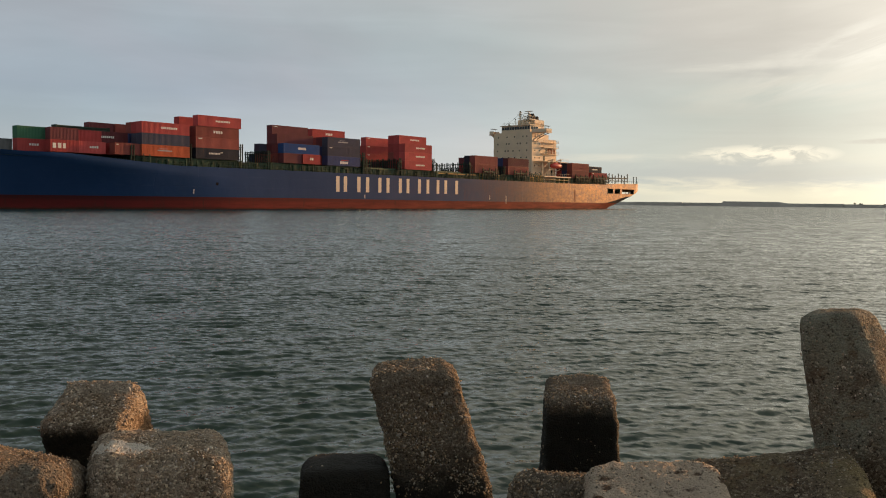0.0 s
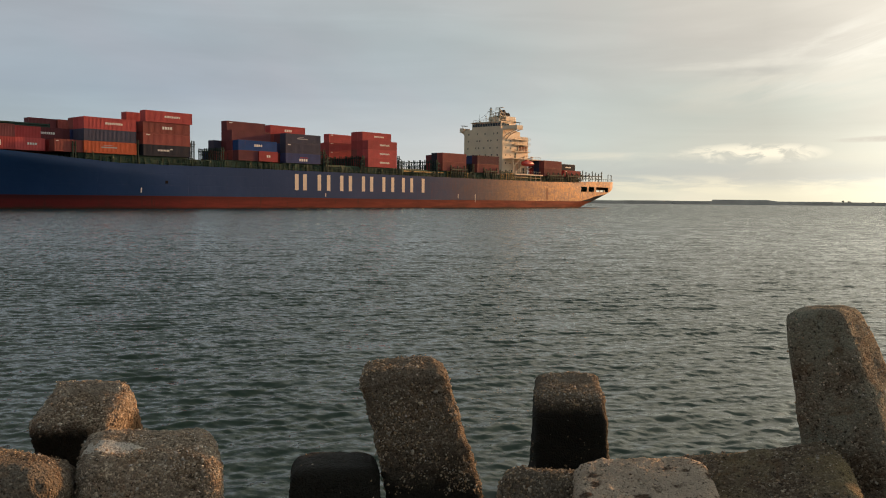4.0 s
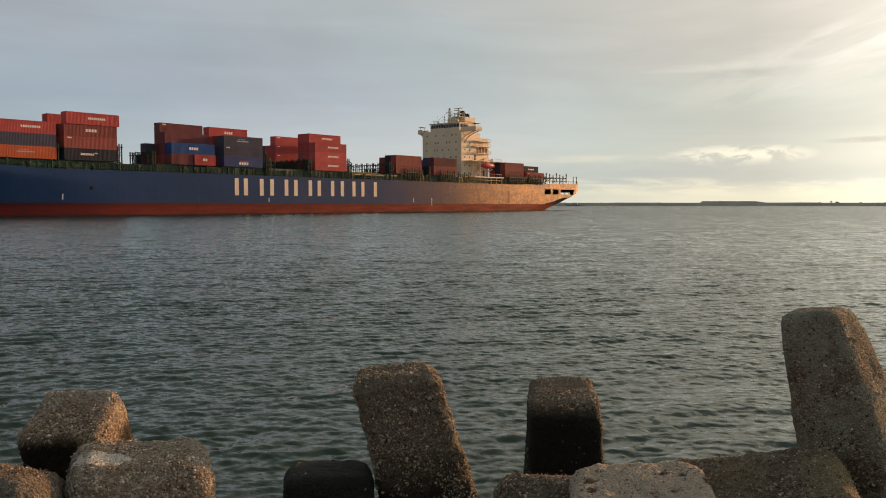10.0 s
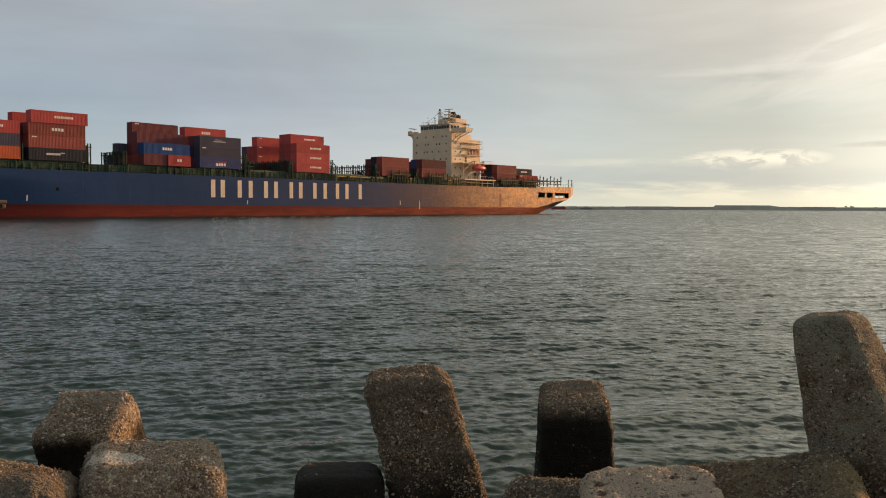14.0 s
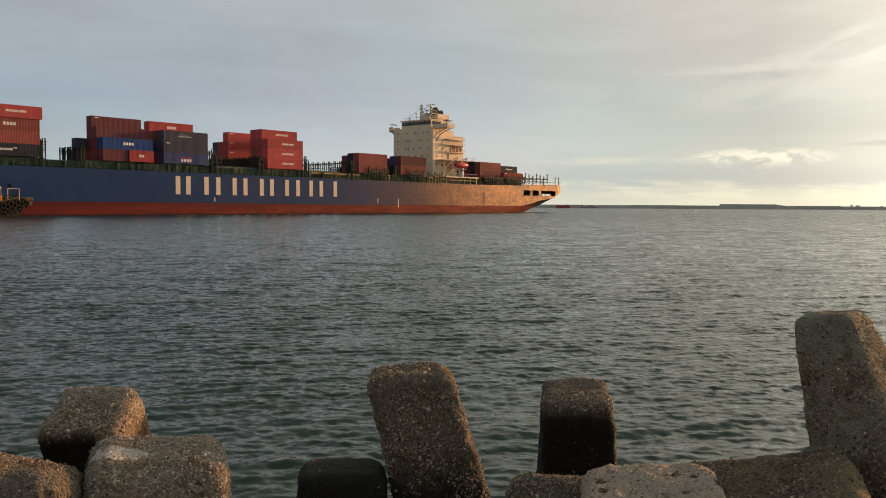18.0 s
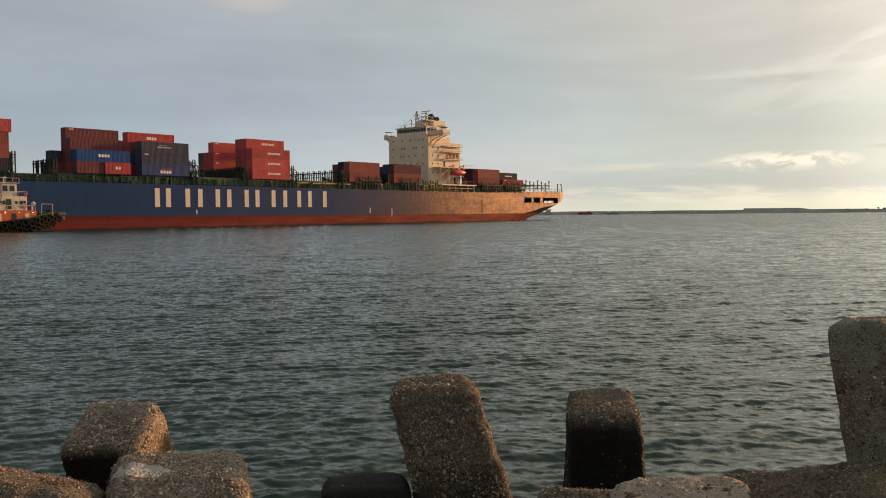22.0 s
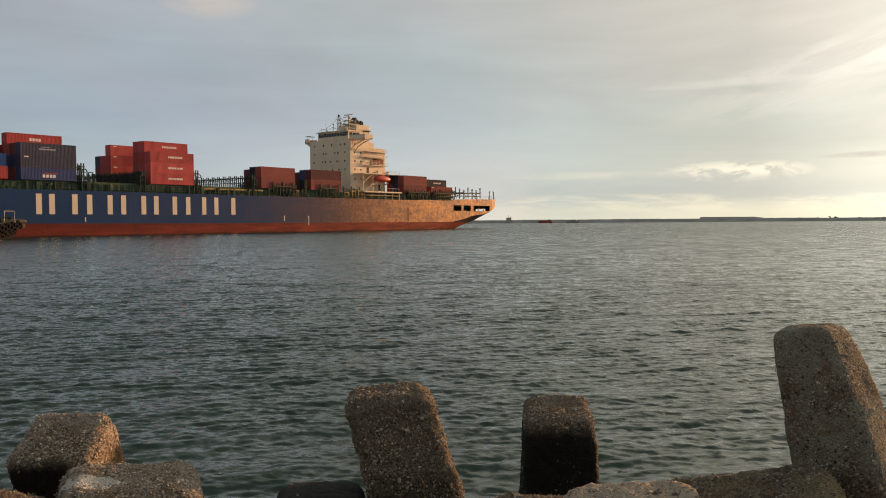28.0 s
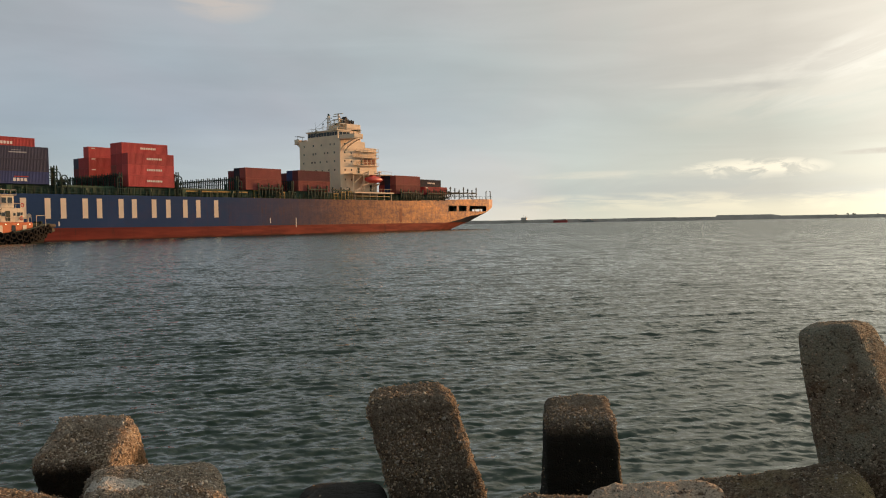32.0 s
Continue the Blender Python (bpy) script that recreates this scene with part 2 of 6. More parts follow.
def boot_paint():
    """Red underwater paint: darker forward, brighter and more orange aft, a darker band on top, and shade painted in at
    the waterline.
    """
    m = bpy.data.materials.new("red_boot_paint")
    m.use_nodes = True
    n = Nodes(m.node_tree)
    at = n.add("ShaderNodeTexCoord").outputs["Object"]
    xyz = n.add("ShaderNodeSeparateXYZ", Vector=at)
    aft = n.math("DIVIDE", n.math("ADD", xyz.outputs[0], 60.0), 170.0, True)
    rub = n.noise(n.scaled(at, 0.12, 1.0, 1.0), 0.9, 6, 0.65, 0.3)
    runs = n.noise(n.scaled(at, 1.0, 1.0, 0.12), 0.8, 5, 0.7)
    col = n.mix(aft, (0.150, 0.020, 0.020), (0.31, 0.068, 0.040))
    col = n.mix(n.ramp(rub, (0.40, 0.6), (0.62, 0.0)), col, (0.100, 0.018, 0.017))
    col = n.mix(n.ramp(runs, (0.56, 0.0), (0.70, 0.55)), col, (0.06, 0.030, 0.024))
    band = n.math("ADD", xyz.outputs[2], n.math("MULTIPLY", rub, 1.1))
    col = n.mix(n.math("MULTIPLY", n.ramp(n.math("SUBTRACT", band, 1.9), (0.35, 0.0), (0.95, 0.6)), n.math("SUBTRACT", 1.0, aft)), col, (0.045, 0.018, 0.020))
    # dark edge at the water: the shading there is put into the colour
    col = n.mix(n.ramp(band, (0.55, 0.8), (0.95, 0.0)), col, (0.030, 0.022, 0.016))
    b = n.add("ShaderNodeBsdfPrincipled", Roughness=0.8)
    n.put(b.inputs["Base Color"], col)
    b.inputs["Specular IOR Level"].default_value = 0.15
    n.tree.links.new(b.outputs[0], n.add("ShaderNodeOutputMaterial").inputs[0])
    return m


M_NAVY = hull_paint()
M_BOOT = boot_paint()
M_LETTER = material("cream_lettering_paint", (0.78, 0.66, 0.50), 0.6, 0, 0.08, 0.3, 3.0)
M_COUNTER = material("dark_navy_counter_paint", (0.035, 0.040, 0.058), 0.6, 0, 0.3, 0.2, 2.0, 0, (0.035, 0.024, 0.020), 0.6, spec=0.2)
M_DECK = material("green_deck_paint", (0.035, 0.10, 0.055), 0.7, 0, 0.3, 0.4, 4.0, 0.005, RUST, 0.68)
M_GREEN = material("dark_green_steel", (0.028, 0.062, 0.032), 0.65, 0.0, 0.3, 0.8, 5.0, 0, RUST, 0.66, vary=0.35)
M_STEEL = material("dark_lashing_steel", (0.013, 0.036, 0.023), 0.75, 0.0, 0.3, 1.0, 6.0, 0, RUST, 0.70, vary=0.3)
M_YELLOW = material("yellow_ochre_steel", (0.42, 0.27, 0.07), 0.65, 0, 0.2, 1.0, 6.0, 0, RUST, 0.62)
M_CREAM = material("cream_superstructure_paint", (0.76, 0.59, 0.41), 0.6, 0, 0.10, 0.25, 3.0, 0, (0.42, 0.26, 0.13), 0.66, True)
M_WHITE = material("off_white_paint", (0.56, 0.51, 0.42), 0.5, 0, 0.1, 0.6, 5.0, 0, (0.4, 0.25, 0.14), 0.68, True)
M_GLASS = material("dark_window_glass", (0.012, 0.016, 0.02), 0.08, 0, 0.1, 1.0, 4.0)
M_BLACK = material("black_rubber", (0.014, 0.013, 0.012), 0.85, 0, 0.3, 2.0, 14.0, 0.01, spec=0.12)
M_TUGWHITE = material("weathered_cream_paint", (0.60, 0.53, 0.42), 0.6, 0, 0.18, 0.6, 5.0, 0, (0.20, 0.10, 0.05), 0.60, True)
M_ORANGE = material("orange_paint", (0.48, 0.095, 0.016), 0.5, 0, 0.1, 0.7, 5.0, 0, (0.35, 0.10, 0.04), 0.66, True)
M_LIFEBOAT = material("orange_red_lifeboat_shell", (0.58, 0.055, 0.040), 0.4, 0, 0.08, 0.8, 5.0)
M_BAR = material("white_marking_paint", (0.78, 0.74, 0.68), 0.6, 0, 0.06, 0.8, 5.0)
M_GREY = material("grey_marking_paint", (0.36, 0.36, 0.38), 0.6, 0, 0.06, 0.8, 5.0)


def glow(name, colour, strength):
    m = bpy.data.materials.new(name)
    m.use_nodes = True
    n = Nodes(m.node_tree)
    e = n.add("ShaderNodeEmission", Color=(*colour, 1), Strength=strength)
    n.tree.links.new(e.outputs[0], n.add("ShaderNodeOutputMaterial").inputs[0])
    return m


M_LAMP = glow("lit_deck_lamp", (1.0, 0.82, 0.55), 2.2)
BOX_PAINT = {
    "red": (0.42, 0.068, 0.064), "bright": (0.52, 0.090, 0.084), "brown": (0.29, 0.078, 0.064), "maroon": (0.150, 0.046, 0.050), "orange": (0.52, 0.115, 0.050),
    "navy": (0.048, 0.065, 0.16), "slate": (0.066, 0.066, 0.098), "blue": (0.020, 0.070, 0.22), "green": (0.06, 0.17, 0.10), "grey": (0.20, 0.20, 0.20), "black": (0.030, 0.032, 0.045)}
BOX_WORD = {"red": "red", "bright": "bright red", "brown": "brown-red", "maroon": "dark maroon", "orange": "orange-red", "navy": "navy blue", "slate": "dark slate",
            "blue": "deep blue", "green": "weathered green", "grey": "pale grey", "black": "blue-black"}
M_BOX = {k: material(k + "_container_paint", c, 0.7, 0, 0.16, 0.35, 4.0, 0, RUST, 0.68, True, vary=0.14, spec=0.2) for k, c in BOX_PAINT.items()}


# ---- shapes ----
def mesh_of(name, bm, mat, smooth=False):
    me = bpy.data.meshes.new(name)
    bm.normal_update()
    bm.to_mesh(me)
    bm.free()
    if mat:
        me.materials.append(mat)
    if smooth:
        for p in me.polygons:
            p.use_smooth = True
    return me


def part(name, bm, mat, parent, label="", smooth=False):
    """One mesh object under a thing or a part."""
    ob = new(name, mesh_of(name, bm, mat, smooth) if isinstance(bm, bmesh.types.BMesh) else bm)
    ob.parent = parent
    if label:
        ob["label"] = label
    return ob


def thing(name, label, category, m=None, group="", kind=""):
    ob = tagged(new(name), label, category, group, kind)
    if m is not None:
        ob.matrix_world = m
    return ob


def box(bm, x0, x1, y0, y1, z0, z1, m=None):
    """A closed box; m turns or shears it."""
    vs = [Vector((x, y, z)) for z in (z0, z1) for x, y in ((x0, y0), (x1, y0), (x1, y1), (x0, y1))]
    vs = [bm.verts.new(m @ v if m else v) for v in vs]
    for f in ((3, 2, 1, 0), (4, 5, 6, 7), (0, 1, 5, 4), (1, 2, 6, 5), (2, 3, 7, 6), (3, 0, 4, 7)):
        bm.faces.new([vs[i] for i in f])
    return bm


def boxes(*specs):
    bm = bmesh.new()
    for s in specs:
        box(bm, *s)
    return bm


def bar(bm, a, b, r, sides=6):
    """A round bar from a to b."""
    a, b = Vector(a), Vector(b)
    q = (b - a).to_track_quat("Z", "Y").to_matrix()
    rings = []
    for p in (a, b):
        rings.append([bm.verts.new(p + q @ Vector((r * math.cos(k * math.tau / sides), r * math.sin(k * math.tau / sides), 0))) for k in range(sides)])
    for k in range(sides):
        bm.faces.new((rings[0][k], rings[0][(k + 1) % sides], rings[1][(k + 1) % sides], rings[1][k]))
    bm.faces.new(rings[0][::-1])
    bm.faces.new(rings[1])
    return bm


def bars(r, *pairs, sides=6):
    bm = bmesh.new()
    for a, b in pairs:
        bar(bm, a, b, r, sides)
    return bm


def soften(bm, width, segments=2):
    bmesh.ops.bevel(bm, geom=list(bm.edges), offset=width, segments=segments, profile=0.5, affect="EDGES")
    return bm


def prism(outline, y0, y1, axis="y"):
    """An outline of (a, z) pairs drawn out along the other level axis."""
    bm = bmesh.new()
    ends = []
    for y in (y0, y1):
        ends.append([bm.verts.new((a, y, z) if axis == "y" else (y, a, z)) for a, z in outline])
    n = len(outline)
    for k in range(n):
        bm.faces.new((ends[0][k], ends[0][(k + 1) % n], ends[1][(k + 1) % n], ends[1][k]))
    bm.faces.new(ends[0][::-1])
    bm.faces.new(ends[1])
    bmesh.ops.recalc_face_normals(bm, faces=bm.faces)
    return bm

# ---- sea ----
def water_material():
    m = bpy.data.materials.new("grey_green_sea_water")
    m.use_nodes = True
    n = Nodes(m.node_tree)
    at = n.add("ShaderNodeTexCoord").outputs["Object"]
    broad = n.noise(at, 0.05, 3, 0.5)
    col = n.mix(broad, (0.018, 0.036, 0.021), (0.028, 0.051, 0.030))
    b = n.add("ShaderNodeBsdfPrincipled", Roughness=0.08, IOR=1.333)
    n.put(b.inputs["Base Color"], col)
    turned = n.add("ShaderNodeMapping", Vector=at)
    turned.inputs[2].default_value = (0, 0, radians(-14))
    turned.inputs[3].default_value = (0.5, 1.0, 1.0)
    w = turned.outputs[0]
    far = n.math("DIVIDE", n.add("ShaderNodeSeparateXYZ", Vector=at).outputs[1], 95.0, True)
    # the slopes of ripples too small for the sheet
    n1 = n.add("ShaderNodeTexNoise", Vector=w, Scale=1.3, Detail=4.0, Roughness=0.65).outputs[1]
    n2 = n.add("ShaderNodeTexNoise", Vector=w, Scale=9.5, Detail=4.0, Roughness=0.65).outputs[1]
    n3 = n.add("ShaderNodeTexNoise", Vector=w, Scale=4.5, Detail=4.0, Roughness=0.70).outputs[1]
    mid = n.math("DIVIDE", n.math("SUBTRACT", n.add("ShaderNodeSeparateXYZ", Vector=at).outputs[1], 10.0), 26.0, True)
    tilt = None
    for src, k in ((n1, n.math("ADD", 0.04, n.math("MULTIPLY", far, 0.60))), (n2, 0.95), (n3, n.math("MULTIPLY", mid, 0.40))):
        c = n.add("ShaderNodeVectorMath", op="SUBTRACT")
        n.put(c.inputs[0], src)
        c.inputs[1].default_value = (0.5, 0.5, 0.5)
        s = n.add("ShaderNodeVectorMath", op="MULTIPLY")
        n.put(s.inputs[0], c.outputs[0])
        s.inputs[1].default_value = (0.7, 1.1, 0.0)
        g = n.add("ShaderNodeVectorMath", op="SCALE")
        n.put(g.inputs[0], s.outputs[0])
        n.put(g.inputs["Scale"], k)
        if tilt is None:
            tilt = g.outputs[0]
        else:
            t = n.add("ShaderNodeVectorMath", op="ADD")
            n.put(t.inputs[0], tilt)
            n.put(t.inputs[1], g.outputs[0])
            tilt = t.outputs[0]
    # the faces of ripples that stand towards the shore hide those behind them
    lean = n.add("ShaderNodeVectorMath", op="ADD")
    n.put(lean.inputs[0], tilt)
    push = n.add("ShaderNodeCombineXYZ")
    push.inputs[0].default_value = 0.02
    out = n.math("DIVIDE", n.math("SUBTRACT", n.add("ShaderNodeSeparateXYZ", Vector=at).outputs[1], 60.0), 160.0, True)
    n.put(push.inputs[1], n.math("SUBTRACT", n.math("MULTIPLY", out, -0.05), n.math("ADD", 0.028, n.math("MULTIPLY", far, 0.115))))
    n.put(lean.inputs[1], push.outputs[0])
    tilt = lean.outputs[0]
    t = n.add("ShaderNodeVectorMath", op="ADD")
    n.put(t.inputs[0], n.add("ShaderNodeNewGeometry").outputs["Normal"])
    n.put(t.inputs[1], tilt)
    u = n.add("ShaderNodeVectorMath", op="NORMALIZE")
    n.put(u.inputs[0], t.outputs[0])
    n.tree.links.new(u.outputs[0], b.inputs["Normal"])
    n.tree.links.new(b.outputs[0], n.add("ShaderNodeOutputMaterial").inputs[0])
    return m


def wave_height(x, y, step):
    """A choppy sea: many small waves about one wind, each left out where the sheet is too coarse for it."""
    rng = np.random.RandomState(4)
    z = np.zeros_like(x)
    bend = [np.sin(0.61 * x + 0.43 * y), np.sin(0.23 * x - 0.31 * y + 1.7), np.sin(1.13 * x - 0.71 * y + 0.6)]
    # gusts: rougher and smoother patches
    gust = 1 + 0.30 * np.sin(0.37 * x + 0.9 * y + 2 * bend[1]) * np.sin(0.83 * x - 0.52 * y + bend[0])
    far = 1 + 0.8 * np.clip((y - 16) / 30, 0, 1)
    for k in range(84):
        length = 0.075 * 1.044 ** k
        turn = radians(-46) + rng.normal(0, 0.42)
        phase = rng.uniform(0, math.tau)
        q = math.tau / length
        slope = 0.040 * math.exp(-(max(0.0, abs(math.log(length / 0.21)) - 0.70) / 0.40) ** 2) + 0.014 * math.exp(-(math.log(length / 1.4) / 0.5) ** 2)
        amp = slope * length / math.tau * rng.uniform(0.6, 1.4)
        keep = np.clip((length - 2.6 * step) / (1.5 * step + 1e-6), 0, 1)
        if not keep.any():
            continue
        th = q * (x * math.cos(turn) + y * math.sin(turn)) + phase + rng.normal(0, 0.9) * bend[0] + rng.normal(0, 0.7) * bend[1] + rng.normal(0, 0.7) * bend[2]
        crest = 0.9 * (0.6366 - np.abs(np.sin(th / 2)))
        z += (amp * keep * far * (gust if length < 0.8 else 1.0) * (0.9 * np.sin(th) + 0.5 * crest)).astype(x.dtype)
    return z


def sea():
    """One sheet to the horizon, finely waved near the shore and coarser far out."""
    ys = [-60.0, -30.0, -12.0, -3.0, 0.5, 2.0, 3.2, 4.2]
    y = 5.0
    while y < 4200:
        ys.append(y)
        y += max(0.030, y * y / 9000.0) if y < 220 else 0.09 * y
    ys.append(4400.0)
    ys = np.array(ys)
    side = 960
    s = np.linspace(-1, 1, side + 1)
    reach = 10 + np.abs(ys) * 0.68
    x = (reach[:, None] * s[None, :] - 0.40 * np.maximum(ys, 0)[:, None] + 2.0).astype(np.float32)
    yy = np.repeat(ys[:, None], side + 1, 1).astype(np.float32)
    gap = np.gradient(ys)[:, None] + 0 * x
    gap = np.maximum(gap * 0.55, (reach * 2 / side)[:, None] * 0.5).astype(np.float32)
    z = wave_height(x, yy, gap) * np.clip((yy - 3) / 2, 0, 1)
    verts = np.stack([x, yy, z], -1).reshape(-1, 3)
    wide, deep = side + 1, len(ys)
    a = (np.arange(deep - 1)[:, None] * wide + np.arange(side)[None, :]).reshape(-1)
    faces = np.stack([a, a + 1, a + wide + 1, a + wide], 1)
    me = bpy.data.meshes.new("water")
    me.vertices.add(len(verts))
    me.vertices.foreach_set("co", verts.astype(np.float32).ravel())
    me.loops.add(faces.size)
    me.loops.foreach_set("vertex_index", faces.astype(np.int32).ravel())
    me.polygons.add(len(faces))
    me.polygons.foreach_set("loop_start", np.arange(0, faces.size, 4, dtype=np.int32))
    me.update(calc_edges=True)
    me.materials.append(water_material())
    me.polygons.foreach_set("use_smooth", np.ones(len(faces), dtype=bool))
    return tagged(new("water", me), "choppy grey-green harbour water under evening light", "water", kind="structure")


water = sea()

# ---- far shore ----
M_FAR = material("distant_grey_concrete", (0.70, 0.63, 0.55), 0.9, 0, 0.25, 0.02, 0.3)
M_FARTREE = material("distant_sunlit_foliage", (0.13, 0.14, 0.08), 0.95, 0, 0.3, 0.3, 2.0)
M_FARLAND = material("distant_dark_scrub", (0.27, 0.27, 0.24), 0.95, 0, 0.3, 0.01, 0.2)


def far_shore():
    shore = thing("breakwater", "long low grey concrete breakwater across the harbour mouth", "breakwater", pose(0, 1100, 0), kind="structure")
    x = -420.0
    random.seed(5)
    while x < 700:
        w = 62.0
        top = 4.3 + (0.25 if int(x / 62) % 2 else 0) - 0.0012 * max(x, 0)
        if not -1 < x < 65:
            part("wall_block", boxes((x, x + w - 0.5, -4, 6, -2, top)), M_FAR, shore)
        x += w
    part("raised_wall", prism([(-6, -2), (0.5, 6.3), (64, 6.2), (75.8, 4.6), (75.8, -2)], -5, 6), M_FAR, shore)
    part("landfill", boxes((-1500, 2600, 6, 900, -2, 2.8)), M_FARLAND, shore)
    return shore


def far_details():
    """Small things along the breakwater."""
    hut = thing("beacon_hut", "small grey beacon hut with a mast on the breakwater", "hut", pose(-247, 1096, 4.3))
    part("wall", boxes((-3.4, 3.4, -3, 3, 0, 3.0)), M_FAR, hut)
    part("roof", boxes((-3.8, 3.8, -3.5, 3.5, 3.0, 3.4)), M_FAR, hut)
    part("mast", bars(0.22, ((-1, 0, 3.4), (-1, 0, 6.4)), sides=6), M_FAR, hut)
    part("vent", bars(0.25, ((2, 0, 3.4), (2, 0, 5.0)), sides=6), M_FAR, hut)
    barge = thing("barge", "low red and dark barge moored under the breakwater", "barge", pose(-196, 1088, 0))
    part("hull", boxes((-9, 9, -3, 3, -0.5, 3.2)), M_BARGE, barge)
    part("deckhouse", boxes((3, 8, -2, 2, 3.2, 4.6)), M_FARLAND, barge)
    boat = thing("workboat", "small pale workboat moored under the breakwater", "boat", pose(-160, 1088, 0))
    part("hull", boxes((-8, 8, -2.5, 2.5, -0.5, 2.0)), M_FARLAND, boat)
    part("cabin", boxes((-2, 5, -2, 2, 2.0, 4.4)), M_PALE, boat)
    random.seed(21)
    for x, h in ((118, 1.0), (139, 1.2), (152, 2.2), (158, 1.9), (160, 1.5), (185, 1.2), (212, 1.1), (-128, 1.0), (-96, 0.9)):
        tr = thing("tree", "distant dark tree above the breakwater", "tree", pose(x, 1112, 2.6), "trees beyond the breakwater")
        part("trunk", bars(0.25, ((0, 0, 0), (0.2, 0, h)), sides=6), M_FARLAND, tr)
        bm = bmesh.new()
        for k in range(26):
            a, r, z = random.uniform(0, 6.28), random.uniform(0, 1.5), random.uniform(0.5, 1.25) * h
            s = random.uniform(0.2, 0.5)
            m = pose(math.cos(a) * r, math.sin(a) * r, z + 0.5, random.uniform(0, 90), random.uniform(0, 90), 0)
            bmesh.ops.create_icosphere(bm, subdivisions=1, radius=s, matrix=m @ Matrix.Diagonal((1.3, 1, 0.6, 1)))
        part("crown", bm, M_FARTREE, tr)


M_BARGE = material("red_barge_paint", (0.40, 0.07, 0.06), 0.7, 0, 0.2, 0.1, 1.0)
M_PALE = material("pale_grey_paint", (0.45, 0.44, 0.42), 0.7, 0, 0.15, 0.1, 1.0)
far_shore()
far_details()

# ---- concrete armour units on the near shore ----
def concrete(name, wet_to=0.35, tint=1.0, film=(0.14, 0.125, 0.10), film_much=0.35, dry_from=None, crust=None, rusty=False, fade=0.10):
    """Old sea-worn concrete: mottled matrix, fine stones, pits, salt crust and a wet algae-dark foot."""
    m = bpy.data.materials.new(name)
    m.use_nodes = True
    n = Nodes(m.node_tree)
    at = n.add("ShaderNodeTexCoord").outputs["Object"]
    local = n.add("ShaderNodeSeparateXYZ", Vector=at)
    broad = n.noise(at, 2.6, 5, 0.62, 0.3)
    mid = n.noise(at, 9.0, 6, 0.7)
    speck = n.noise(at, 120.0, 3, 0.7)
    pits = n.noise(at, 42.0, 4, 0.7)
    cells = n.add("ShaderNodeTexVoronoi", Vector=at, Scale=78.0)
    tone = n.add("ShaderNodeSeparateColor", Color=cells.outputs["Color"]).outputs[0]
    k = tint
    stones = n.ramp(tone, (0.0, (0.030 * k, 0.021 * k, 0.014 * k)), (0.40, (0.085 * k, 0.062 * k, 0.042 * k)), (0.78, (0.155 * k, 0.122 * k, 0.085 * k)), (1.0, (0.33 * k, 0.28 * k, 0.21 * k)))
    matrix = n.mix(n.ramp(broad, (0.34, 0.0), (0.64, 1.0)), (0.062 * k, 0.042 * k, 0.026 * k), (0.150 * k, 0.124 * k, 0.096 * k))
    col = n.mix(n.ramp(mid, (0.40, 0.20), (0.62, 0.75)), matrix, stones)
    col = n.mix(n.math("MULTIPLY", n.ramp(broad, (0.40, 0.0), (0.62, 1.0)), film_much), col, tuple(c * k for c in film))
    col = n.mix(n.ramp(n.noise(at, 5.0, 5, 0.65, 0.5), (0.56, 0.0), (0.68, 0.6)), col, (0.085 * k, 0.046 * k, 0.022 * k))
    col = n.mix(1.0, col, n.ramp(speck, (0.30, 0.55), (0.70, 1.40)), "MULTIPLY")
    if crust:
        cx, cy, rx, ry = crust
        q1 = n.math("DIVIDE", n.math("SUBTRACT", local.outputs[0], cx), rx)
        q2 = n.math("DIVIDE", n.math("SUBTRACT", local.outputs[1], cy), ry)
        d = n.math("ADD", n.math("MULTIPLY", q1, q1), n.math("MULTIPLY", q2, q2))
        d = n.math("ADD", d, n.math("MULTIPLY", n.math("SUBTRACT", n.noise(at, 7.0, 6, 0.7, 0.4), 0.5), 3.2))
        col = n.mix(n.ramp(d, (0.85, 0.95), (1.30, 0.0)), col, (0.80, 0.73, 0.63))
    hole = None
    if rusty:
        # a skin of pale mortar with rust-brown pits through it
        skin = n.noise(at, 4.5, 6, 0.65, 0.4)
        edge = n.math("ADD", skin, n.math("MULTIPLY", n.math("SUBTRACT", mid, 0.5), 0.5))
        col = n.mix(n.ramp(edge, (0.16, 0.0), (0.28, 0.95)), col, n.mix(speck, (0.48, 0.375, 0.28), (0.68, 0.55, 0.42)))
        spots = n.add("ShaderNodeTexVoronoi", Vector=at, Scale=7.0)
        keep = n.math("GREATER_THAN", n.add("ShaderNodeSeparateColor", Color=spots.outputs["Color"]).outputs[1], 0.45)
        size = n.math("ADD", spots.outputs["Distance"], n.math("MULTIPLY", n.math("SUBTRACT", n.noise(at, 24.0, 4, 0.6), 0.5), 0.6))
        hole = n.math("MULTIPLY", keep, n.ramp(size, (0.20, 1.0), (0.34, 0.0)))
        col = n.mix(n.math("MULTIPLY", hole, 0.9), col, (0.075, 0.036, 0.018))
    col = n.mix(n.ramp(pits, (0.35, 0.85), (0.44, 0.0)), col, (0.018, 0.014, 0.010))
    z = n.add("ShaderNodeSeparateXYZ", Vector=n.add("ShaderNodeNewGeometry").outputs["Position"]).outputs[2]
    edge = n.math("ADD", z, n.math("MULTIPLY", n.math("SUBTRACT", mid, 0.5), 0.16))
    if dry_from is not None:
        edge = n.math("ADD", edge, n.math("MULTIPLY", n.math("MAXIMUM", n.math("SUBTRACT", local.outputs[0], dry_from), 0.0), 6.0))
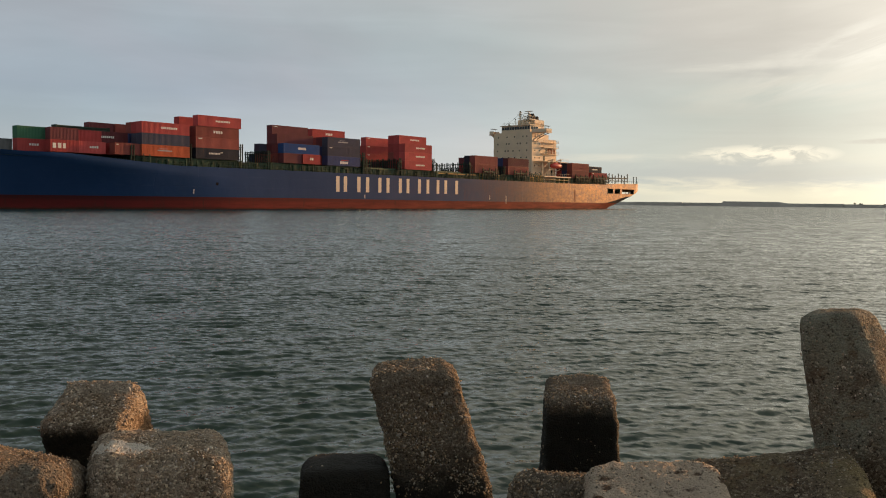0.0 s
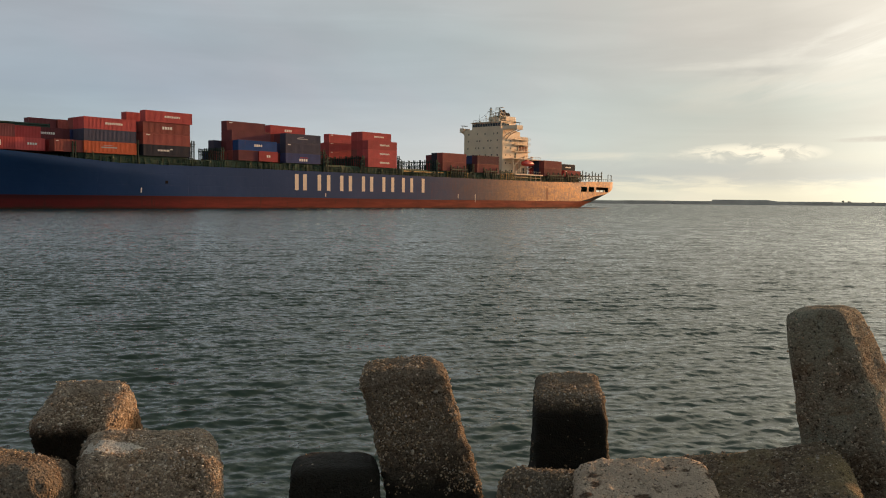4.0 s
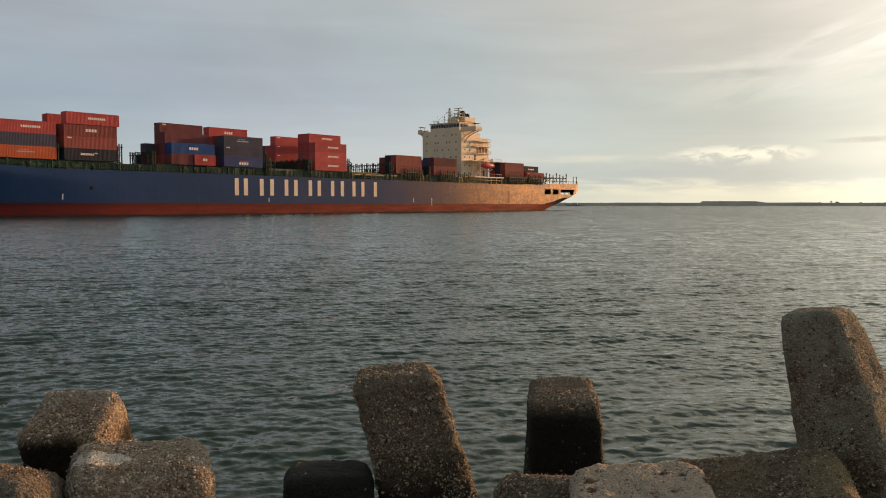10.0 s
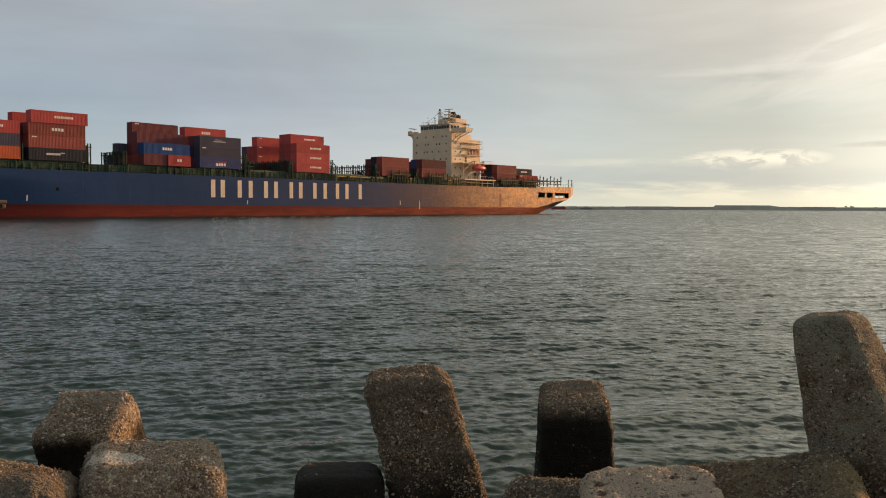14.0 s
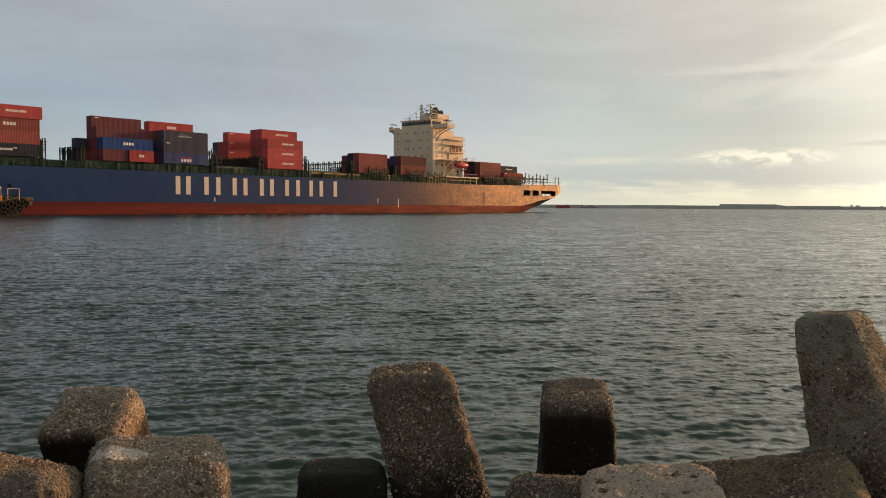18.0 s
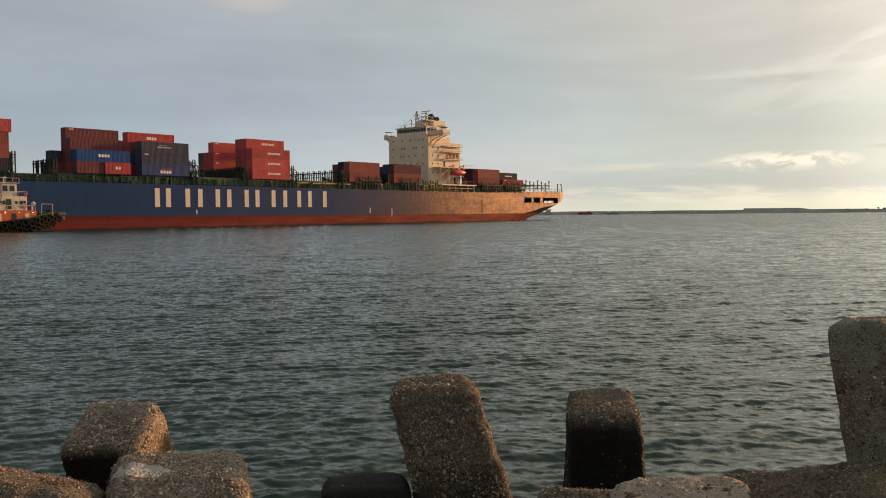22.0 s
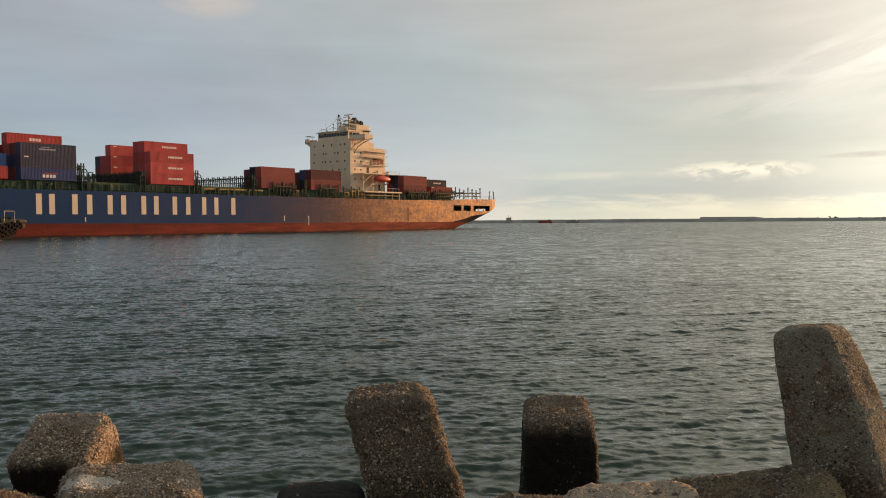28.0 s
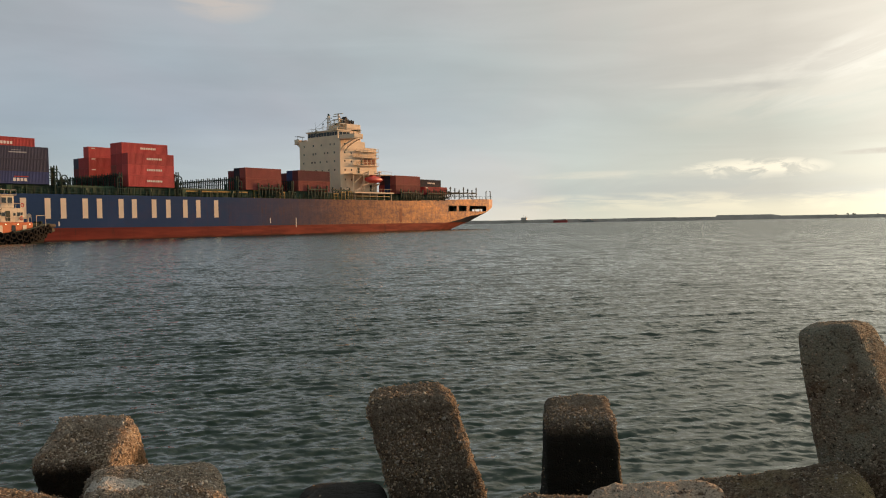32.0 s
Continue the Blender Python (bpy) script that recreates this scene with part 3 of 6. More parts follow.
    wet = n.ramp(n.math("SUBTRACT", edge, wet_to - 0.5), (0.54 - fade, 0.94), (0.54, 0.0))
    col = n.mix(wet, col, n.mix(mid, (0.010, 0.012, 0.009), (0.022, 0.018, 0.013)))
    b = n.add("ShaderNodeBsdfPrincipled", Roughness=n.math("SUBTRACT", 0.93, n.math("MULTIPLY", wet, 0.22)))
    n.put(b.inputs["Base Color"], col)
    b.inputs["Specular IOR Level"].default_value = 0.25
    h = n.math("ADD", n.math("MULTIPLY", cells.outputs["Distance"], -0.8), n.math("ADD", n.math("MULTIPLY", mid, 0.8), n.math("MULTIPLY", pits, 1.2)))
    h = n.math("ADD", h, n.math("MULTIPLY", speck, 0.25))
    if hole is not None:
        h = n.math("SUBTRACT", h, n.math("MULTIPLY", hole, 0.7))
    bump = n.add("ShaderNodeBump", Strength=1.0, Distance=0.022, Height=h)
    n.tree.links.new(bump.outputs[0], b.inputs["Normal"])
    n.tree.links.new(b.outputs[0], n.add("ShaderNodeOutputMaterial").inputs[0])
    return m


def pebble_stone(name, tint=1.0, grey=0.0):
    """Loose-looking stones of many tones set in old concrete."""
    m = bpy.data.materials.new(name)
    m.use_nodes = True
    n = Nodes(m.node_tree)
    rnd = n.add("ShaderNodeNewGeometry").outputs["Random Per Island"]
    k = tint
    tones = ((0.0, (0.045, 0.030, 0.020)), (0.22, (0.16, 0.115, 0.070)), (0.40, (0.085, 0.065, 0.048)), (0.58, (0.23, 0.165, 0.10)), (0.72, (0.15, 0.135, 0.115)), (0.86, (0.28, 0.235, 0.175)), (0.96, (0.20, 0.125, 0.065)), (1.0, (0.55, 0.50, 0.43)))
    col = n.ramp(rnd, *[(a, tuple(min(0.8, k * (c + (sum(t) / 3 - c) * grey)) for c in t)) for a, t in tones])
    at = n.add("ShaderNodeTexCoord").outputs["Object"]
    col = n.mix(1.0, col, n.ramp(n.noise(at, 90.0, 4, 0.7), (0.3, 0.62), (0.7, 1.30)), "MULTIPLY")
    b = n.add("ShaderNodeBsdfPrincipled", Roughness=0.85)
    n.put(b.inputs["Base Color"], col)
    b.inputs["Specular IOR Level"].default_value = 0.3
    n.tree.links.new(b.outputs[0], n.add("ShaderNodeOutputMaterial").inputs[0])
    return m


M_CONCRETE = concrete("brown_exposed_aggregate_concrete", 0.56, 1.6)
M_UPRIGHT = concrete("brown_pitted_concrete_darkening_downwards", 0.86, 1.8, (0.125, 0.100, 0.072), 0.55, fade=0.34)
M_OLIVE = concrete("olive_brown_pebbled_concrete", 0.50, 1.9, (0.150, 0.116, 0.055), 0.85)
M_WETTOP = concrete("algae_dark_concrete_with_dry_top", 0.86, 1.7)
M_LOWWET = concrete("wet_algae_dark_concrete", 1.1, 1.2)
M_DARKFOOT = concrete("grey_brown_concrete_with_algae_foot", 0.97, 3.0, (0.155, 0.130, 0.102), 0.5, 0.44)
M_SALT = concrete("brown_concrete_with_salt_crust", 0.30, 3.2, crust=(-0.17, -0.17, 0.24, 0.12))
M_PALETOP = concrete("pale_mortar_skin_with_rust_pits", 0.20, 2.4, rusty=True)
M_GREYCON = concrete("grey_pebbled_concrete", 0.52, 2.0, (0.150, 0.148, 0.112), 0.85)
M_PEBBLE = pebble_stone("mixed_brown_pebbles", 2.25)
M_GREYPEBBLE = pebble_stone("mixed_grey_pebbles", 2.9, 0.2)


def limb(base, tip, w0, w1, xdir, seed, cut=0.13, edge=0.10, tilt=(0.0, 0.0), dents=(), step=0.015, floor=-9.0, rough=1.0):
    """A tapered leg of rounded square section, worn rough, from base to tip; coarse below the floor height."""
    bm = bmesh.new()
    base, tip = Vector(base), Vector(tip)
    way = (tip - base).normalized()
    ax = (Vector(xdir) - way * way.dot(Vector(xdir))).normalized()
    ay = way.cross(ax)
    length = (tip - base).length
    shift = Vector((seed * 3.7, seed * 1.3, seed * 5.1))
    # the section: a square with rounded corners
    c = 1 - cut * 2
    flat = max(5, int(w1 * c / step))
    turn = max(3, int(w1 * cut * 1.57 / step))
    shape = []
    for k in range(4):
        t = Matrix.Rotation(math.pi / 2 * k, 2)
        for j in range(flat):
            shape.append((t @ Vector((1.0, -c + 2 * c * j / flat)), t @ Vector((1, 0))))
        for j in range(turn):
            a = math.pi / 2 * j / turn
            shape.append((t @ Vector((c + (1 - c) * math.cos(a), c + (1 - c) * math.sin(a))), t @ Vector((math.cos(a), math.sin(a)))))
    # along the leg, round its end, and over the cap
    r = edge * w1
    prof = []
    s = 0.0
    while s < length - r:
        prof.append((s, 0.0, 0.0))
        z = (base + way * s).z
        s += step if z > floor else 0.10
    n_turn = max(4, int(r * 1.57 / step))
    for j in range(n_turn + 1):
        a = math.pi / 2 * j / n_turn
        prof.append((length - r + r * math.sin(a), r * (1 - math.cos(a)), a))
    inner = w1 / 2 - r
    n_cap = max(4, int(inner / step))
    prof += [(length, r + inner * k / n_cap, math.pi / 2) for k in range(1, n_cap)]
    rings = []
    for s, inset, a in prof:
        t = s / length
        w = (w0 + (w1 - w0) * t) / 2
        k = (w - inset) / w
        vs = []
        end = max(0.0, 1 - (length - s) / 0.30)
        for p, nr in shape:
            v = base + way * (s + end * (tilt[0] * p.x * k + tilt[1] * p.y * k)) + ax * (p.x * w * k) + ay * (p.y * w * k)
            out = (ax * nr.x + ay * nr.y) * math.cos(a) + way * math.sin(a)
            q = v + shift
            lump = noise.voronoi(q * 26)[0]
            g = 0.022 * noise.noise(q * 2.1) + 0.012 * noise.noise(q * 6) + rough * (0.010 * noise.noise(q * 17) + 0.009 * noise.noise(q * 43) + 0.012 * min(0.6, lump[1] - lump[0]))
            for centre, radius, depth in dents:
                d = (v - Vector(centre)).length / radius
                if d < 1.5:
                    g -= depth * max(0.0, 1 - d * d + 0.5 * noise.noise(q * 14))
            vs.append(bm.verts.new(v + out * g))
        rings.append(vs)
    n = len(shape)
    for a, b in zip(rings, rings[1:]):
        for k in range(n):
            bm.faces.new((a[k], a[(k + 1) % n], b[(k + 1) % n], b[k]))
    bm.faces.new(rings[-1])
    bm.faces.new(rings[0][::-1])
    return bm


CHIP_V = np.array(((1, 0, 0), (0.3, 0.95, 0), (-0.8, 0.6, 0), (-0.8, -0.6, 0), (0.3, -0.95, 0), (0.35, 0.2, 0.85), (-0.35, -0.15, 0.9), (0, 0, -0.8)))
CHIP_F = np.array(((0, 1, 5), (1, 2, 5), (2, 6, 5), (2, 3, 6), (3, 4, 6), (4, 5, 6), (4, 0, 5), (1, 0, 7), (2, 1, 7), (3, 2, 7), (4, 3, 7), (0, 4, 7)))


def pebbles(leg, rise, density, seed, mat, dry_to=0.4, bare=(), size=1.0):
    """Stones that stand out of a leg's skin, thick in some patches and sparse in others; rise is the leg's height in the world."""
    me = leg.data
    rng = np.random.RandomState(seed)
    nv, nf = len(me.vertices), len(me.polygons)
    co = np.zeros(nv * 3)
    me.vertices.foreach_get("co", co)
    co = co.reshape(-1, 3)
    mid, nor, area = np.zeros(nf * 3), np.zeros(nf * 3), np.zeros(nf)
    me.polygons.foreach_get("center", mid)
    me.polygons.foreach_get("normal", nor)
    me.polygons.foreach_get("area", area)
    mid, nor = mid.reshape(-1, 3), nor.reshape(-1, 3)
    z = mid[:, 2] + rise
    want = area * (nor[:, 1] < 0.5) * (z > 0.12) * (area < 0.004)
    want = want * np.where(z < dry_to, 0.03, 1.0)
    if not want.sum():
        return
    count = int(density * want.sum())
    pick = rng.choice(nf, count * 2, p=want / want.sum())
    thick = np.array([noise.noise(Vector(mid[f]) * 4.5 + Vector((seed, 0, 0))) for f in pick])
    pick = pick[(thick + rng.normal(0, 0.22, len(pick))) > 0.0][:count]
    keep = np.ones(len(pick), bool)
    for x, y, zz, r in bare:
        keep &= np.linalg.norm(mid[pick] - np.array((x, y, zz)), axis=1) > r
    pick = pick[keep]
    k = len(pick)
    at = mid[pick] + rng.normal(0, 0.006, (k, 3))
    nn = nor[pick]
    side = np.cross(nn, rng.normal(0, 1, (k, 3)))
    side /= np.linalg.norm(side, axis=1)[:, None]
    other = np.cross(nn, side)
    r = size * np.clip(rng.lognormal(math.log(0.0054), 0.42, k), 0.0030, 0.017)
    a, b, c = r * rng.uniform(0.9, 1.4, k), r * rng.uniform(0.7, 1.0, k), r * rng.uniform(0.5, 0.9, k)
    shape = CHIP_V[None] * rng.uniform(0.8, 1.2, (k, len(CHIP_V), 1))
    pts = at[:, None] - nn[:, None] * (0.22 * r)[:, None, None] + side[:, None] * (shape[:, :, 0] * a[:, None])[:, :, None] + other[:, None] * (shape[:, :, 1] * b[:, None])[:, :, None] + nn[:, None] * (shape[:, :, 2] * c[:, None])[:, :, None]
    faces = (CHIP_F[None] + (np.arange(k) * len(CHIP_V))[:, None, None]).reshape(-1, 3)
    out = bpy.data.meshes.new("aggregate")
    out.vertices.add(k * len(CHIP_V))
    out.vertices.foreach_set("co", pts.astype(np.float32).ravel())
    out.loops.add(faces.size)
    out.loops.foreach_set("vertex_index", faces.astype(np.int32).ravel())
    out.polygons.add(len(faces))
    out.polygons.foreach_set("loop_start", np.arange(0, faces.size, 3, dtype=np.int32))
    out.update(calc_edges=True)
    out.materials.append(mat)
    ob = part("aggregate", out, None, leg, "brown, grey and white pebbles worn out of the concrete")
    ob["kind"] = "stuff"
    return ob


def tetrapod(label, tip, axis, xdir, w1, w0, length=1.7, spin=0.0, seed=1, mat=None, reach=1.25, legs=None, cut=0.13, edge=0.12, tilt=(0, 0), dents=(), stones=3480, dry_to=0.4, stone_mat=None, bare=(), rough=1.0, size=1.0):
    """A four-legged concrete unit: one leg stands out, the others spread from its hub."""
    tip, way = Vector(tip), Vector(axis).normalized()
    hub = tip - way * length
    mat = mat or M_CONCRETE
    unit = thing("tetrapod", label, "tetrapod", None, "tetrapods along the shore")
    unit.location = hub
    dents = [(Vector(p) - hub, r, d) for p, r, d in dents]
    main = part("leg", limb(-way * 0.25, way * length, w0, w1, xdir, seed, cut, edge, tilt, dents, floor=-0.05 - hub.z, rough=rough), mat, unit, smooth=True)
    pebbles(main, hub.z, stones, seed, stone_mat or M_PEBBLE, dry_to, [(*(Vector(p) - hub), r) for p, r in bare], size)
    q = way.to_track_quat("Z", "Y").to_matrix()
    if legs is None:
        legs = []
        for k in range(3):
            a = radians(spin + 120 * k)
            legs.append(hub + q @ Vector((math.cos(a) * 0.943, math.sin(a) * 0.943, -0.333)) * reach)
    for k, end in enumerate(legs):
        d = Vector(end) - hub
        part("leg", limb(d * 0.05, d, w0, w1 * 1.05, Vector((0, 0, 1)) if abs(d.normalized().z) < 0.6 else way, seed + k + 1, cut, edge, step=0.05), mat, unit, smooth=True)
    return unit


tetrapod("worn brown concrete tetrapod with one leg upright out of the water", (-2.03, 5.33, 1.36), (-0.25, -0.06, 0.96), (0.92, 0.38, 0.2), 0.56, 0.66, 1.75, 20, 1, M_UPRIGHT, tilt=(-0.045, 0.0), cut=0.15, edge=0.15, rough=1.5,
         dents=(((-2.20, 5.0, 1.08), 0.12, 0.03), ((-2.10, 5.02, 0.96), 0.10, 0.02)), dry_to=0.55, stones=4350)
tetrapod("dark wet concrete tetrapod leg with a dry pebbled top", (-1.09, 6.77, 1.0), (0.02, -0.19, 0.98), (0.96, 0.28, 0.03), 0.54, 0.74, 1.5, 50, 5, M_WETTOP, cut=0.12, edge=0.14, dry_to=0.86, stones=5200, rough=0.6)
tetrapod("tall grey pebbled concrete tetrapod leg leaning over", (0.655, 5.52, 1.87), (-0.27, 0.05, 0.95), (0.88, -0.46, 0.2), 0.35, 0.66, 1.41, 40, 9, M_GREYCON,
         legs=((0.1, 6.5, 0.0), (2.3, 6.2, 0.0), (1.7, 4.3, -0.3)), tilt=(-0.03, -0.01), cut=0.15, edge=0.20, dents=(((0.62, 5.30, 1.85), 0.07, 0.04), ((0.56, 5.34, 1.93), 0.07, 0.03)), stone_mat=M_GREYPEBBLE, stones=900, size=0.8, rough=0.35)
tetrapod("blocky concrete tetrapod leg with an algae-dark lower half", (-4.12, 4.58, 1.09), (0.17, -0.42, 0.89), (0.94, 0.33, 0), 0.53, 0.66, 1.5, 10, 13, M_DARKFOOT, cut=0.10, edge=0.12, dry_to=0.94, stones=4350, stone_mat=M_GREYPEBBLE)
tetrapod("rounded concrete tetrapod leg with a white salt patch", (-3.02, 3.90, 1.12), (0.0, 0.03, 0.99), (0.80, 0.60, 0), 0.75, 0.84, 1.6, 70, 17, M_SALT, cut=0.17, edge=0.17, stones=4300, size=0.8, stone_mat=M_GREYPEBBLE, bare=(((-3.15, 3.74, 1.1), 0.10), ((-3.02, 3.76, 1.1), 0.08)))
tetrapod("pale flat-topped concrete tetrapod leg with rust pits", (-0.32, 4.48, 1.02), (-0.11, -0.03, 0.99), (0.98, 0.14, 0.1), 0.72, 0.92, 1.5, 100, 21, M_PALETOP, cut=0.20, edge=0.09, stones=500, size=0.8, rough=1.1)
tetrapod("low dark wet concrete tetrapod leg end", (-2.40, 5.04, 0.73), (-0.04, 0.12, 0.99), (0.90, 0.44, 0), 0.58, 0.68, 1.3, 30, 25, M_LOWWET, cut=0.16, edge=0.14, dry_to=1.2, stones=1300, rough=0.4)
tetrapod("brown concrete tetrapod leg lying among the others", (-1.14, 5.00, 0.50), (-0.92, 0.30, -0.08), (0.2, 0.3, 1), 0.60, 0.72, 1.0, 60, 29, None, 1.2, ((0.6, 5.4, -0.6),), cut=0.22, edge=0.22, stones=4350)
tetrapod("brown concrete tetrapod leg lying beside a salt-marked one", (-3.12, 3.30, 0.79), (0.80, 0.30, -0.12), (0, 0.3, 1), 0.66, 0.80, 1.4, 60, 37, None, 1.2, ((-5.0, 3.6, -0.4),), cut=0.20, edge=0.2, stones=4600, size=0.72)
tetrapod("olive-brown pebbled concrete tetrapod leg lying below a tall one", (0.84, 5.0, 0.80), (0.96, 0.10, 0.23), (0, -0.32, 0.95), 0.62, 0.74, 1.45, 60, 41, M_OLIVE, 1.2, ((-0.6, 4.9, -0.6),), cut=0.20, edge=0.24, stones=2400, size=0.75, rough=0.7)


def shore():
    """The concrete apron under and behind the camera, sloping into the water."""
    bm = prism([(-60, 0.9), (1.2, 0.9), (3.4, -0.6), (3.4, -2.5), (-60, -2.5)], -80, 60, "x")
    return tagged(new("shore", mesh_of("shore", bm, M_APRON)), "bare grey concrete apron behind the tetrapods", "shore", kind="structure")


M_APRON = material("grey_apron_concrete", (0.24, 0.22, 0.19), 0.9, 0, 0.25, 0.5, 12.0, 0.01)
shore()

# ---- container ship: x aft, y to starboard from the port side, z up from the water ----
BEAM = 32.2
BOW, STERN = -132.0, 181.0


def smooth01(x):
    x = max(0.0, min(1.0, x))
    return x * x * (3 - 2 * x)


def deck_height(u):
    """The sheer: level amidships, rising to the forecastle, a little up aft."""
    z = 10.2 - 0.3 * max(0.0, min(1.0, (u + 20) / 120))
    z += 1.75 * max(0.0, min(1.0, (-50 - u) / 26)) + 3.6 * smooth01((-84 - u) / 40)
    return z + 1.1 * smooth01((u - 120) / 55)


def half_breadth(u, z):
    """Half the width of the hull at a place along it and a height."""
    top = deck_height(u)
    if u < -30:
        top = min(top, 6.5 + 0.097 * (-30 - u))      # the flare ends in a knuckle below the deck edge
    s = max(0.0, min(1.0, z / top))
    bd = bw = 1.0
    if u < -66:
        bd = max(0.0, 1 - ((-66 - u) / 66) ** 2.4)
    if u < -32:
        bw = max(0.0, 1 - ((-32 - u) / 90) ** 1.4)
    if u > 84:
        bd = 1 - 0.19 * ((u - 84) / 97) ** 2.0
        bw = 1 - 0.24 * ((u - 84) / 97) ** 2.0
    p = 1.7 if u < 0 else 0.62
    half = BEAM / 2 * (bw + (bd - bw) * s ** p)
    if u > 176:
        half -= 1.4 * ((u - 176) / 5) ** 2.6
    if u > 128:
        tuck = tuck_height(u)
        k = max(0.0, min(1.0, (floor_height(u) + tuck - z) / tuck))
        half -= 4.6 * k ** 1.12 * smooth01((u - 130) / 36)
    return half


def tuck_height(u):
    """How high the counter's knuckle stands above the lower edge."""
    return 3.4 - 1.4 * smooth01((u - 160) / 16)


def floor_height(u):
    """The lower edge of the hull: under water, but for the raised stern."""
    line = ((145, -1.5), (151, -0.6), (157, 0.2), (162.5, 1.4), (169.6, 2.8), (176, 4.7), (179.4, 6.2), (181.2, 7.7))
    if u <= 145:
        return -1.5
    for (a, p), (b, q) in zip(line, line[1:]):
        if u <= b:
            return p + (q - p) * (u - a) / (b - a)
    return 7.6


def boot_height(u):
    return 2.9 - 0.3 * max(0.0, min(1.0, (u + 10) / 60))


PORTS = ((149.8, 154.9), (156.3, 161.2), (163.1, 174.6))


def hull_strip(z_low, z_high, port=True, stations=None, out=0.0, cols=12, bm=None):
    """A skin of the hull between two heights given along its length."""
    bm = bm or bmesh.new()
    us = stations or [BOW + 0.3 + (STERN - BOW - 0.3) * k / 150 for k in range(151)]
    for sgn in ((-1,) if port else (1,)):
        rows = []
        for u in us:
            a, b = z_low(u), z_high(u)
            vs = []
            for k in range(cols + 1):
                z = a + (b - a) * k / cols
                vs.append(bm.verts.new((u, BEAM / 2 + sgn * (half_breadth(u, z) + out), z)))
            rows.append(vs)
        for r0, r1 in zip(rows, rows[1:]):
            for k in range(cols):
                f = (r0[k], r1[k], r1[k + 1], r0[k + 1])
                bm.faces.new(f if sgn < 0 else f[::-1])
    return bm


ship = thing("container_ship", "large navy-blue container ship with rust-streaked hull, part loaded", "ship")


def hull_line(u):
    return max(floor_height(u), boot_height(u))


def steps(a, b, n):
    return [a + (b - a) * k / n for k in range(n + 1)]


def hull():
    for port in (True, False):
        bm = hull_strip(hull_line, deck_height, port, steps(BOW + 0.3, 148.0, 130))
        knuckle = lambda u: max(hull_line(u), floor_height(u) + tuck_height(u))
        hull_strip(knuckle, lambda u: max(knuckle(u), 6.5), port, steps(148.0, STERN, 22), bm=bm, cols=6)
        hull_strip(lambda u: max(knuckle(u), 8.5), deck_height, port, steps(148.0, STERN, 22), bm=bm, cols=3)
        edges = [148.0] + [e for p in PORTS for e in p] + [STERN]
        for a, b in zip(edges[::2], edges[1::2]):
            hull_strip(lambda u: max(knuckle(u), 6.5), lambda u: max(knuckle(u), 8.5), port, steps(a, b, 4), bm=bm, cols=3)
        part("counter", hull_strip(hull_line, knuckle, port, steps(148.0, STERN, 22), cols=6), M_COUNTER, ship, "dark navy overhanging counter under the stern", True)
        skin = part("hull_side", bm, M_NAVY, ship, "navy-blue hull side with rust streaks, faded paint and sun gold painted in aft", True)
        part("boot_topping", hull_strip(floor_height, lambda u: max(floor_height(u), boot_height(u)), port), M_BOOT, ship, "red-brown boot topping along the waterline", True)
        if port:
            hull.side = skin
    # transom and deck plate
    bm = bmesh.new()
    low = floor_height(STERN)
    pts = []
    for k in range(9):
        z = low + (deck_height(STERN) - low) * k / 8
        pts.append((half_breadth(STERN, z), z))
    left = [bm.verts.new((STERN, BEAM / 2 - b, z)) for b, z in pts]
    right = [bm.verts.new((STERN, BEAM / 2 + b, z)) for b, z in pts]
    for k in range(8):
        bm.faces.new((left[k], right[k], right[k + 1], left[k + 1]))
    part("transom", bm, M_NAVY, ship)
    bm = bmesh.new()
    rows = []
    for k in range(101):
        u = BOW + 0.3 + (STERN - BOW - 0.3) * k / 100
        b = half_breadth(u, deck_height(u)) - 0.05
        z = deck_height(u) - (1.0 if u < -66 else 0.05)
        rows.append([bm.verts.new((u, BEAM / 2 - b, z)), bm.verts.new((u, BEAM / 2 + b, z))])
    for a, b in zip(rows, rows[1:]):
        bm.faces.new((a[0], a[1], b[1], b[0]))
    part("deck", bm, M_DECK, ship)


hull()


def on_side(u, z):
    """The port side's y at a place along it and a height."""
    return BEAM / 2 - half_breadth(u, z)


def side_panel(us, zs, out, thick=0.03):
    """A plate that lies on the port side, bent with it."""
    bm = bmesh.new()
    grid = [[(bm.verts.new((u, on_side(u, z) - out, z)), bm.verts.new((u, on_side(u, z) - out + thick, z))) for z in zs] for u in us]
    for i in range(len(us) - 1):
        for k in range(len(zs) - 1):
            bm.faces.new((grid[i][k][0], grid[i + 1][k][0], grid[i + 1][k + 1][0], grid[i][k + 1][0]))
    for i in range(len(us) - 1):
        for k in (0, len(zs) - 1):
            bm.faces.new((grid[i][k][0], grid[i + 1][k][0], grid[i + 1][k][1], grid[i][k][1]))
    for i in (0, len(us) - 1):
        for k in range(len(zs) - 1):
            bm.faces.new((grid[i][k][0], grid[i][k + 1][0], grid[i][k + 1][1], grid[i][k][1]))
    bmesh.ops.recalc_face_normals(bm, faces=bm.faces)
    return bm


def name_marks():
    """The owner's mark on the side, as plain upright bars of its size and colour."""
    for u0, u1, pair in ((-0.4, 3.7, True), (7.6, 12.3, True), (16.0, 20.6, True), (24.6, 29.2, True), (33.1, 38.2, True), (41.7, 46.7, True), (50.8, 52.1, False)):
        w = 1.25
        spans = ((u0, u0 + w), (u1 - w, u1)) if pair else ((u0, u1),)
        for a, b in spans:
            part("marking_bar", side_panel([a, b], [4.85, 9.25], 0.03), M_LETTER, ship, "cream painted marking bar on the hull")


name_marks()


# ---- containers ----
BOX_MESH = {}


